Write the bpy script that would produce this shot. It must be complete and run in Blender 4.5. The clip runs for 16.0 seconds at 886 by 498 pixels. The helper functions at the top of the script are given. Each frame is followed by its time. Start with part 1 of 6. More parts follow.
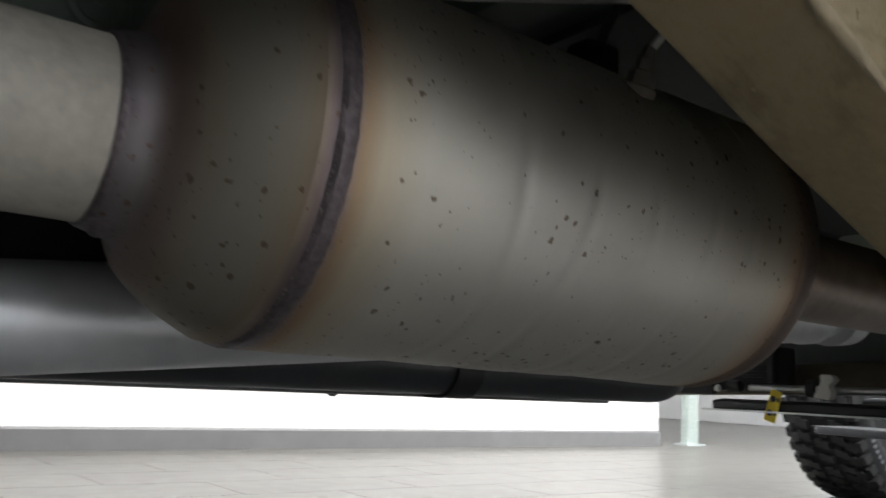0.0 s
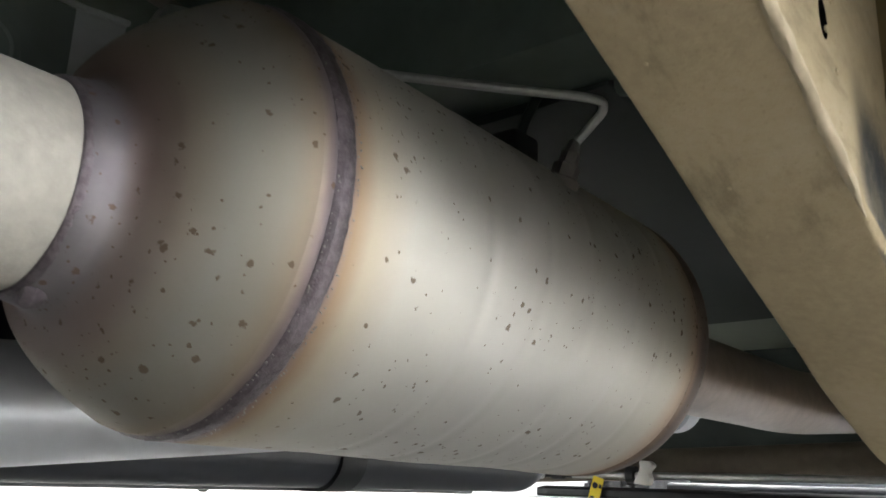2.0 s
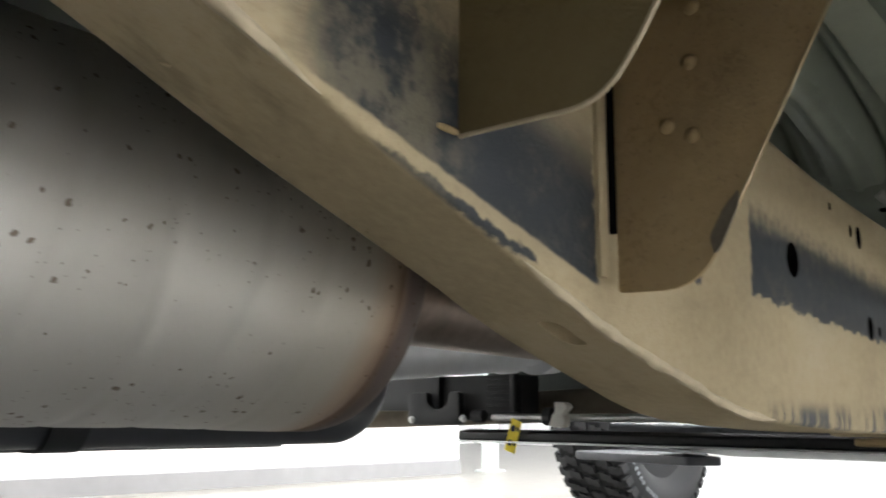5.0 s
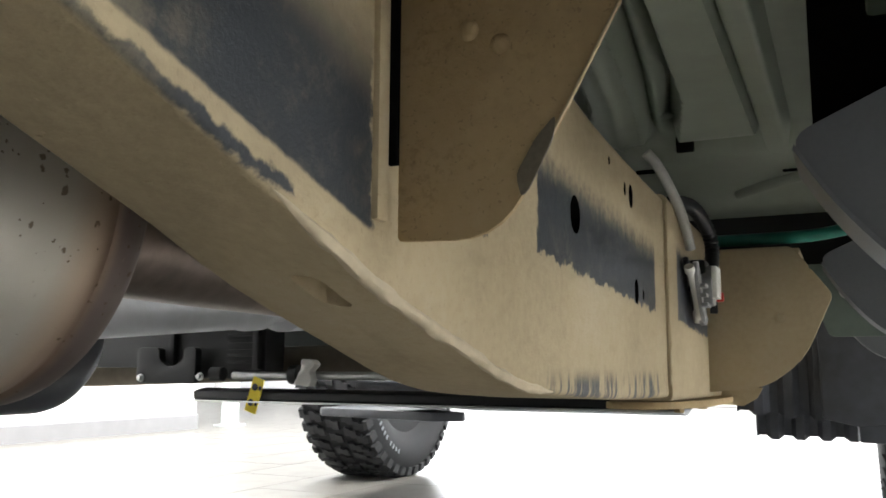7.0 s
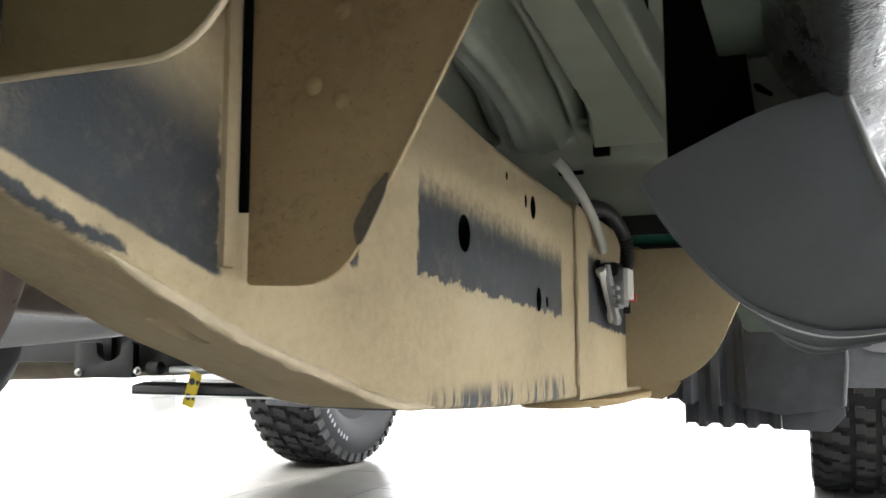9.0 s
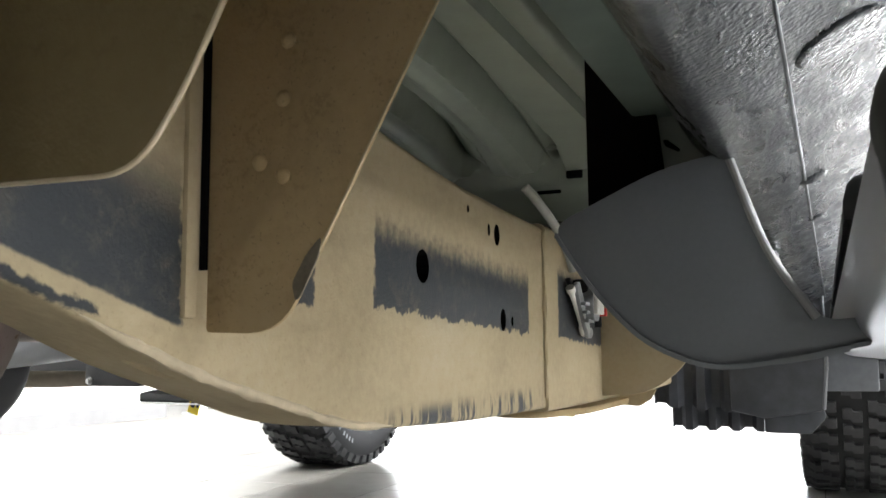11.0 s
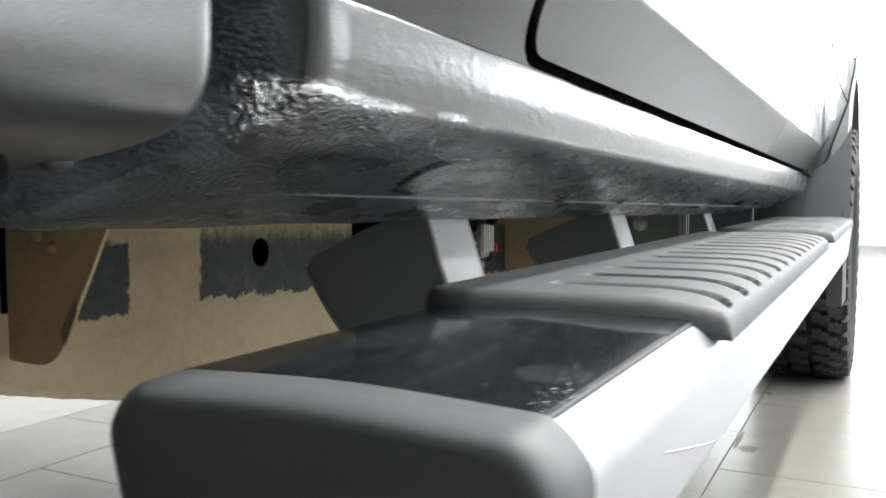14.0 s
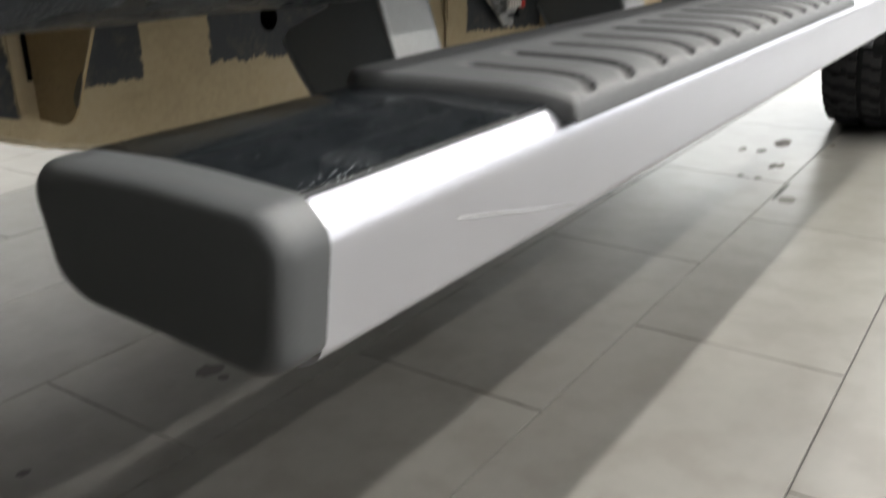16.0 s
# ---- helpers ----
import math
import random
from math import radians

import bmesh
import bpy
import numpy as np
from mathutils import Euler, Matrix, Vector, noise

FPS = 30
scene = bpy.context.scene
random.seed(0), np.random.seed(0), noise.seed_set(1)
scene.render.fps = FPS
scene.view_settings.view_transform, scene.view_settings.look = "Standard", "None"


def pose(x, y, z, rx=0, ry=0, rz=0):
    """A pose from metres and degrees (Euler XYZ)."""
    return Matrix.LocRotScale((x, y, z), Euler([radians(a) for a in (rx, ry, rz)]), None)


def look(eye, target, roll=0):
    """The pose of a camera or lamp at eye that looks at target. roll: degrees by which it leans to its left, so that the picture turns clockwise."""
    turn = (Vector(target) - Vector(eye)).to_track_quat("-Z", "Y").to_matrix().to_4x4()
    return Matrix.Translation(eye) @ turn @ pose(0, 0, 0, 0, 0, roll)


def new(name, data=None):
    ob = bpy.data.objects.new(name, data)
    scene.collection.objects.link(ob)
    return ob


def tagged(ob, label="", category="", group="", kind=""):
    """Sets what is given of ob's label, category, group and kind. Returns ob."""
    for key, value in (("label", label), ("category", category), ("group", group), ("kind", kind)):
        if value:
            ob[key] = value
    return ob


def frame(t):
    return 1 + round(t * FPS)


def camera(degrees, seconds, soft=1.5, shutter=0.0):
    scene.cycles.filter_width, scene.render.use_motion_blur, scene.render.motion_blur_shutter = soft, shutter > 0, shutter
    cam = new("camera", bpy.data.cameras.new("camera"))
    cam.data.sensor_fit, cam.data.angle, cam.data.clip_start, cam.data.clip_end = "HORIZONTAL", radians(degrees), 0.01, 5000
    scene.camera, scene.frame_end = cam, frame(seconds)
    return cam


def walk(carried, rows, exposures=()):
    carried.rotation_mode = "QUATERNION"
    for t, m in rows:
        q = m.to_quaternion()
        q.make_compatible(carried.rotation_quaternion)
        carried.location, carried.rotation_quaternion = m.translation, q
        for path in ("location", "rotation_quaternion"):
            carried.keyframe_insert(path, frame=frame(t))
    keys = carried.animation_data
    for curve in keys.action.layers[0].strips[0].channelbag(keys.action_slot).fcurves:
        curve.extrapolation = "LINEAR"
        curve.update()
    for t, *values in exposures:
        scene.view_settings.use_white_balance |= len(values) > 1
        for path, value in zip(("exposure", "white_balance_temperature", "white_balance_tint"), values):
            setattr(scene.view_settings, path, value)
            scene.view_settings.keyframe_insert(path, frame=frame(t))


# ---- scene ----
cam = camera(54.1, 16.0, soft=1.6, shutter=0.5)
PATH = [
    (0, (0.026, -0.006, 0.341), (-1.548, 1.187, 0.652), 2.6),
    (0.5, (-0.063, 0.024, 0.311), (-1.485, 1.379, 0.688), 1.4),
    (1, (-0.101, 0.042, 0.317), (-1.414, 1.482, 0.767), 1.7),
    (1.5, (-0.101, -0.007, 0.338), (-1.345, 1.481, 0.829), 2.1),
    (2, (-0.077, -0.074, 0.341), (-1.285, 1.433, 0.86), 1.8),
    (2.5, (-0.052, -0.091, 0.352), (-1.291, 1.387, 0.88), 1.9),
    (3, (-0.024, -0.079, 0.364), (-1.326, 1.346, 0.889), 2.0),
    (3.5, (-0.012, -0.051, 0.359), (-1.366, 1.324, 0.885), 1.9),
    (4, (0.054, 0.062, 0.334), (-1.313, 1.426, 0.853), 1.3),
    (4.5, (0.077, 0.191, 0.372), (-1.309, 1.567, 0.806), 0.9),
    (5, (0.087, 0.24, 0.364), (-1.217, 1.706, 0.749), 0.5),
    (7.5, (0.001, 0.352, 0.395), (-0.778, 2.176, 0.66), 0.3),
    (8, (0.023, 0.295, 0.427), (-0.736, 2.128, 0.677), 0.1),
    (8.5, (0.043, 0.301, 0.414), (-0.711, 2.137, 0.657), -0.1),
    (9, (0.076, 0.342, 0.408), (-0.688, 2.175, 0.642), -0.1),
    (11.5, (0.169, 0.255, 0.443), (-0.637, 2.072, 0.666), -0.4),
    (12, (0.193, 0.22, 0.461), (-0.623, 2.037, 0.638), -0.4),
    (12.5, (0.244, 0.209, 0.493), (-0.559, 2.036, 0.622), -0.2),
    (13, (0.312, 0.198, 0.54), (-0.491, 2.028, 0.618), -0.2),
    (13.5, (0.356, 0.226, 0.558), (-0.485, 2.04, 0.536), -0.1),
    (14, (0.426, 0.261, 0.57), (-0.481, 2.039, 0.445), -0.1),
    (14.5, (0.498, 0.305, 0.598), (-0.498, 2.02, 0.343), -0.3),
    (15, (0.579, 0.341, 0.61), (-0.484, 1.998, 0.258), -0.5),
    (15.5, (0.619, 0.298, 0.621), (-0.472, 1.907, 0.151), -0.4),
    (16, (0.592, 0.25, 0.612), (-0.468, 1.792, -0.094), -0.8),
]
EXPOSURES = [
    (0.0, -0.42, 6450, 10), (0.5, 0.08, 6450, 10), (1.0, 0.48, 6500, 10), (1.5, 1.08, 6500, 10), (2.0, 1.3, 6450, 10), (3.5, 1.58, 6450, 10), (4.0, 1.05, 6400, 9), (4.5, 0.45, 6450, 10), (5.0, 0.70, 6500, 10),
    (7.5, 0.84, 6500, 10), (9.0, 1.19, 6450, 10), (11.5, 0.94, 6450, 10), (12.5, 0.82, 6350, 10), (13.0, 0.70, 6300, 9), (13.5, 0.38, 6350, 9), (14.0, 0.06, 6400, 9), (14.5, -0.14, 6500, 10), (15.0, -0.52, 6600, 10), (15.5, -0.72, 6650, 10), (16.0, -0.46, 6700, 10)]
walk(cam, [(t, look(eye, target, roll)) for t, eye, target, roll in PATH], EXPOSURES)

# ---- light: showroom ceiling panels over a closed white room ----
world = bpy.data.worlds.new("world")
scene.world = world
world.use_nodes = True
world.node_tree.nodes["Background"].inputs[0].default_value = (0.8, 0.88, 1.0, 1)
world.node_tree.nodes["Background"].inputs[1].default_value = 0.3

ROOM = (-9.0, 6.0, -4.0, 11.0, 3.5)      # x0 x1 y0 y1 height
PANEL_WATTS = 340.0
EAST_WATTS, NORTH_WATTS = 42.0, 190.0
EAST_Y, NORTH_X = (0.6, 4.6), (-6.0, 5.0)      # added glazed stretches of the two outer walls
COOL = (0.93, 0.97, 1.0)


def lamp(name, where, size, watts, colour, target):
    data = bpy.data.lights.new(name, "AREA")
    data.shape, data.size, data.size_y, data.energy, data.color = "RECTANGLE", size[0], size[1], watts, colour
    ob = new(name, data)
    ob.matrix_world = look(where, target)
    return ob


# long narrow ceiling strips beside the truck; the west one is added as fill
PANELS = [(1.03, 3.0, 6.0, 1.15), (2.45, 3.0, 6.0, 1.0), (3.7, 3.0, 6.0, 0.8), (-2.7, 3.0, 6.0, 1.15)]
for px, py, length, power in PANELS:
    lamp("ceiling_lamp", (px, py, ROOM[4] - 0.11), (0.09, length), PANEL_WATTS * power, (1.0, 0.985, 0.96), (px, py + 1e-4, 0))
# fill lamps set in the added, unseen glazing for low side and front light
lamp("window_daylight", (ROOM[1] - 0.02, 2.6, 1.65), (4.0, 3.0), EAST_WATTS, COOL, (0.0, 2.6, 1.65))
lamp("window_daylight", (-0.5, ROOM[3] - 0.02, 2.02), (11.0, 2.25), NORTH_WATTS, COOL, (-0.5, 0.0, 2.02))


# ---- materials ----
def mat(name, colour=(0.5, 0.5, 0.5), rough=0.5, metal=0.0, coat=0.0, spec=0.5):
    m = bpy.data.materials.new(name)
    m.use_nodes = True
    b = m.node_tree.nodes["Principled BSDF"]
    b.inputs["Base Color"].default_value = (*colour, 1)
    b.inputs["Roughness"].default_value = rough
    b.inputs["Metallic"].default_value = metal
    b.inputs["Coat Weight"].default_value = coat
    b.inputs["Coat Roughness"].default_value = 0.04
    b.inputs["Specular IOR Level"].default_value = spec
    return m


class Net:
    """Short-hand for building a node tree."""

    def __init__(self, m):
        self.t = m.node_tree
        self.b = self.t.nodes["Principled BSDF"]
        self.co = self.t.nodes.new("ShaderNodeTexCoord").outputs["Object"]

    def put(self, kind, **inputs):
        n = self.t.nodes.new(kind)
        for key, v in inputs.items():
            self.set(n, key.replace("_", " "), v)
        return n

    def set(self, n, key, v):
        if isinstance(v, bpy.types.NodeSocket):
            self.t.links.new(v, n.inputs[key])
        else:
            n.inputs[key].default_value = v

    def math(self, op, a, b=0.0, c=0.0, clamp=False):
        n = self.t.nodes.new("ShaderNodeMath")
        n.operation, n.use_clamp = op, clamp
        for i, v in enumerate((a, b, c)):
            self.set(n, i, v)
        return n.outputs[0]

    def noise(self, scale, detail=4.0, rough=0.55, stretch=None, kind="Fac"):
        co = self.co
        if stretch:
            mp = self.t.nodes.new("ShaderNodeMapping")
            self.t.links.new(co, mp.inputs["Vector"])
            mp.inputs["Scale"].default_value = stretch
            co = mp.outputs[0]
        n = self.put("ShaderNodeTexNoise", Vector=co, Scale=scale, Detail=detail, Roughness=rough)
        return n.outputs[kind]

    def ramp(self, fac, *stops):
        n = self.t.nodes.new("ShaderNodeValToRGB")
        self.set(n, 0, fac)
        e = n.color_ramp.elements
        while len(e) < len(stops):
            e.new(0.5)
        for s, (p, c) in zip(e, stops):
            s.position = p
            s.color = (*c, 1) if isinstance(c, tuple) else (c, c, c, 1)
        return n.outputs[0]

    def step(self, v, lo, hi):
        """0 below lo, 1 above hi, smooth between."""
        n = self.t.nodes.new("ShaderNodeMapRange")
        n.interpolation_type = "SMOOTHSTEP"
        for i, w in enumerate((v, lo, hi)):
            self.set(n, i, w)
        return n.outputs[0]

    def mix(self, fac, a, b):
        n = self.t.nodes.new("ShaderNodeMix")
        n.data_type = "RGBA"
        self.set(n, 0, fac)
        for i, v in ((6, a), (7, b)):
            self.set(n, i, v if isinstance(v, bpy.types.NodeSocket) else (*v, 1))
        return n.outputs[2]

    def xyz(self):
        n = self.put("ShaderNodeSeparateXYZ", Vector=self.co)
        return n.outputs

    def bump(self, height, strength=0.3, dist=0.002):
        n = self.put("ShaderNodeBump", Height=height, Strength=strength, Distance=dist)
        self.t.links.new(n.outputs[0], self.b.inputs["Normal"])
        self.t.links.new(n.outputs[0], self.b.inputs["Coat Normal"])

    def colour(self, s):
        self.t.links.new(s, self.b.inputs["Base Color"])

    def rough(self, s):
        self.t.links.new(s, self.b.inputs["Roughness"])

    def metal(self, s):
        self.t.links.new(s, self.b.inputs["Metallic"])


def speckled(name, colour, rough=0.5, metal=0.0, amount=0.25, scale=60.0, bump=0.15, spec=0.5, coat=0.0, big=4.0):
    """A plain material with grain at two scales."""
    m = mat(name, colour, rough, metal, coat, spec)
    n = Net(m)
    f = n.math("ADD", n.math("MULTIPLY", n.noise(scale), 0.5), n.math("MULTIPLY", n.noise(big), 0.5))
    lo = tuple(c * (1 - amount) for c in colour)
    hi = tuple(min(1, c * (1 + amount)) for c in colour)
    n.colour(n.ramp(f, (0.3, lo), (0.7, hi)))
    n.rough(n.math("MULTIPLY_ADD", f, 0.25, rough - 0.12, clamp=True))
    if bump:
        n.bump(n.noise(scale * 3), bump, 0.001)
    return m


DUST, FRAME_PAINT = (0.415, 0.342, 0.220), (0.036, 0.041, 0.047)


def dusty(name, patches=(), streaks=False, tone=(1.0, 1.0, 1.0), grain=0.0):
    """Tan road dust on a dark frame, wiped off in ragged patches (y0, y1, z0, z1, slope, raggedness)."""
    m = mat(name, DUST, 0.85, 0, 0, 0.2)
    n = Net(m)
    x, y, z = n.xyz()
    big, fine = n.noise(7.0, 5), n.noise(130.0, 5)
    f = n.math("ADD", n.math("MULTIPLY", big, 0.65), n.math("MULTIPLY", fine, 0.35))
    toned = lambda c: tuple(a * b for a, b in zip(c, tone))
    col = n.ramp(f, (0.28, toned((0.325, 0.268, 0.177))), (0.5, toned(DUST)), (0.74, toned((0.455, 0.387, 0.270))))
    grit = n.step(n.noise(420.0, 2), 0.63, 0.70)
    col = n.mix(n.math("MULTIPLY", grit, 0.22 + grain), col, (0.2, 0.15, 0.09))
    if grain:
        worn = n.math("MULTIPLY", n.step(n.noise(26.0, 5, 0.7), 0.5, 0.66), n.step(n.noise(190.0, 4, 0.7), 0.45, 0.6))
        col = n.mix(n.math("MULTIPLY", worn, 0.45), col, toned((0.24, 0.19, 0.12)))
    drip = n.noise(1.0, 5, 0.6, stretch=(60, 60, 6))
    rag = n.math("ADD", n.math("MULTIPLY", n.math("SUBTRACT", drip, 0.5), 0.022), n.math("MULTIPLY", n.math("SUBTRACT", fine, 0.5), 0.02))
    bare = 0.0
    for y0, y1, z0, z1, slope, soft, torn in patches:
        base = n.math("SUBTRACT", z, n.math("MULTIPLY", n.math("SUBTRACT", y, y0), slope))
        zz = n.math("ADD", base, n.math("MULTIPLY", rag, torn))
        yy = n.math("ADD", y, n.math("MULTIPLY", rag, 0.6))
        k = n.math("MULTIPLY", n.step(zz, z0 - 0.0015, z0 + 0.0015), n.math("SUBTRACT", 1.0, n.step(zz, z1 - soft, z1 + soft)))
        k = n.math("MULTIPLY", k, n.math("MULTIPLY", n.step(yy, y0 - 0.002 - 0.03 * (1 - torn), y0 + 0.002 + 0.012 * (1 - torn)), n.math("SUBTRACT", 1.0, n.step(yy, y1 - 0.002, y1 + 0.002))))
        bare = n.math("MAXIMUM", bare, k)
    if streaks:
        # darker dust mottling, strengthened at the rear to put in the rail's shade
        wiped = n.math("MULTIPLY", n.step(n.noise(1.0, 6, 0.7, stretch=(30, 7, 26)), 0.48, 0.68), n.math("MULTIPLY_ADD", n.step(y, 0.40, 0.62), -0.50, 0.75))
        col = n.mix(wiped, col, (0.235, 0.198, 0.130))
        s = n.noise(1.0, 4, 0.6, stretch=(40, 75, 14))
        along = n.math("MULTIPLY", n.step(y, 0.9, 1.0), n.math("SUBTRACT", 1.0, n.step(y, 1.32, 1.42)))
        low = n.math("SUBTRACT", 1.0, n.step(z, 0.368, 0.385))
        bare = n.math("MAXIMUM", bare, n.math("MULTIPLY", n.math("MULTIPLY", n.step(s, 0.46, 0.58), along), low))
    if patches or streaks:
        bare = n.math("MULTIPLY", bare, n.step(x, -0.193, -0.1885))
        film = n.math("MULTIPLY", n.math("ADD", n.step(n.noise(55.0, 6, 0.7), 0.5, 0.75), n.math("MULTIPLY", n.step(n.noise(12.0, 5, 0.65), 0.5, 0.72), n.step(n.noise(150.0, 4, 0.7), 0.42, 0.6))), 0.3)
        paint = n.mix(film, FRAME_PAINT, (0.17, 0.145, 0.105))
        spat = n.math("MULTIPLY", n.step(n.noise(90.0, 6, 0.75), 0.50, 0.60), n.step(n.math("ADD", z, n.math("MULTIPLY", n.noise(20.0, 4), 0.12)), 0.58, 0.63))
        paint = n.mix(n.math("MULTIPLY", spat, n.math("MULTIPLY", n.step(y, 0.48, 0.54), 0.65)), paint, (0.30, 0.245, 0.165))
        veil = n.math("MULTIPLY", n.step(n.noise(28.0, 6, 0.7), 0.40, 0.60), n.math("SUBTRACT", 1.0, n.step(n.math("ADD", y, n.math("MULTIPLY", n.noise(40.0, 3), 0.05)), 0.555, 0.60)))
        paint = n.mix(n.math("MULTIPLY", veil, 0.75), paint, (0.17, 0.150, 0.108))
        col = n.mix(bare, col, paint)
        n.rough(n.math("MULTIPLY_ADD", bare, -0.35, 0.85))
    n.colour(col)
    n.bump(n.math("ADD", n.math("MULTIPLY", n.noise(420.0, 3), 0.7), n.math("MULTIPLY", n.noise(40.0, 3), 0.5)), (0.45 if streaks else 0.22) + grain, 0.0016)
    return m


def heated_steel():
    """Stainless can: brushed, speckled with rust spots, heat-tinted each side of its weld."""
    m = mat("heated_steel", (0.55, 0.53, 0.49), 0.4, 1.0)
    n = Net(m)
    x, y, z = n.xyz()
    cloud = n.noise(9.0, 5)
    warp = n.math("ADD", y, n.math("MULTIPLY", n.math("SUBTRACT", n.noise(14.0, 4), 0.5), 0.010))
    u = n.math("DIVIDE", n.math("SUBTRACT", warp, 0.10), 0.75, clamp=True)      # 0.10 .. 0.85 m along the can
    at = lambda v: (v - 0.10) / 0.75
    col = n.ramp(u, (0.0, (0.50, 0.48, 0.45)), (at(0.138), (0.15, 0.135, 0.155)), (at(0.158), (0.18, 0.155, 0.17)), (at(0.169), (0.30, 0.225, 0.20)), (at(0.180), (0.33, 0.285, 0.235)),
                 (at(0.196), (0.325, 0.31, 0.275)), (at(0.218), (0.32, 0.295, 0.255)), (at(0.230), (0.31, 0.26, 0.20)), (at(0.239), (0.19, 0.15, 0.15)), (at(0.247), (0.22, 0.20, 0.23)), (at(0.254), (0.28, 0.215, 0.20)),
                 (at(0.261), (0.36, 0.265, 0.18)), (at(0.276), (0.48, 0.425, 0.34)), (at(0.31), (0.56, 0.545, 0.50)), (at(0.42), (0.56, 0.55, 0.53)),
                 (at(0.60), (0.58, 0.57, 0.545)), (at(0.715), (0.57, 0.545, 0.49)), (at(0.738), (0.52, 0.42, 0.33)), (at(0.752), (0.34, 0.25, 0.19)), (at(0.760), (0.19, 0.155, 0.145)), (at(0.785), (0.22, 0.18, 0.165)), (1.0, (0.22, 0.19, 0.17)))
    col = n.mix(n.math("MULTIPLY", n.step(cloud, 0.45, 0.75), 0.3), col, (0.42, 0.41, 0.40))
    many = n.math("MULTIPLY_ADD", n.step(n.noise(9.0, 3), 0.42, 0.64), 0.38, 0.09)
    spot = 0.0
    for cell, most in ((110.0, 0.27), (58.0, 0.15), (210.0, 0.21)):
        v = n.put("ShaderNodeTexVoronoi", Vector=n.co, Scale=cell, Randomness=1.0)
        pick = n.put("ShaderNodeSeparateXYZ", Vector=v.outputs["Color"]).outputs
        size = n.math("MULTIPLY_ADD", pick[0], most, most * 0.25)
        rim = n.math("ADD", v.outputs["Distance"], n.math("MULTIPLY", n.math("SUBTRACT", n.noise(cell * 2.4, 4), 0.5), most * 3.4))
        one = n.math("SUBTRACT", 1.0, n.step(rim, n.math("MULTIPLY", size, 0.6), size))
        spot = n.math("MAXIMUM", spot, n.math("MULTIPLY", one, n.step(n.math("SUBTRACT", many, pick[1]), 0.0, 0.02)))
    col = n.mix(n.math("MULTIPLY", spot, 0.82), col, (0.105, 0.062, 0.030))
    scr = n.step(n.noise(1.0, 4, 0.7, stretch=(25, 140, 90)), 0.66, 0.74)
    col = n.mix(n.math("MULTIPLY", scr, 0.25), col, (0.33, 0.29, 0.25))
    n.colour(col)
    n.metal(n.math("MULTIPLY_ADD", spot, -0.8, 0.92))
    n.rough(n.math("ADD", n.math("MULTIPLY_ADD", cloud, 0.20, 0.52), n.math("MULTIPLY", spot, 0.2)))
    n.bump(n.math("ADD", n.math("MULTIPLY", n.noise(1.0, 3, 0.5, stretch=(150, 9, 150)), 0.35), n.math("MULTIPLY", n.noise(6.0, 3), 4.0)), 0.10, 0.003)
    return m


def chip_guard():
    """Black body paint sprayed over lumpy stone-chip coating."""
    m = mat("chip_guard", (0.03, 0.032, 0.035), 0.3, 0, 0.6, 1.3)
    n = Net(m)
    v = n.put("ShaderNodeTexVoronoi", Vector=n.co, Scale=380.0)
    v.feature = "SMOOTH_F1"
    lumps = n.math("ADD", n.noise(330.0, 2), n.math("MULTIPLY", v.outputs["Distance"], 0.7))
    gx, gy, gz = n.xyz()
    heap = n.math("MULTIPLY", n.step(n.math("ADD", gx, n.math("MULTIPLY", n.noise(25.0, 3), 0.05)), 0.165, 0.205), n.step(gz, 0.605, 0.635))
    n.bump(n.math("MULTIPLY", lumps, n.math("ADD", n.math("MULTIPLY_ADD", n.step(n.noise(16.0, 3), 0.4, 0.6), 0.3, 0.2), n.math("MULTIPLY", heap, 1.1))), 0.75, 0.0026)
    n.colour(n.ramp(n.noise(12.0, 5), (0.3, (0.020, 0.026, 0.025)), (0.75, (0.050, 0.060, 0.058))))
    n.rough(n.ramp(n.noise(9.0, 5), (0.35, 0.16), (0.7, 0.42)))
    return m


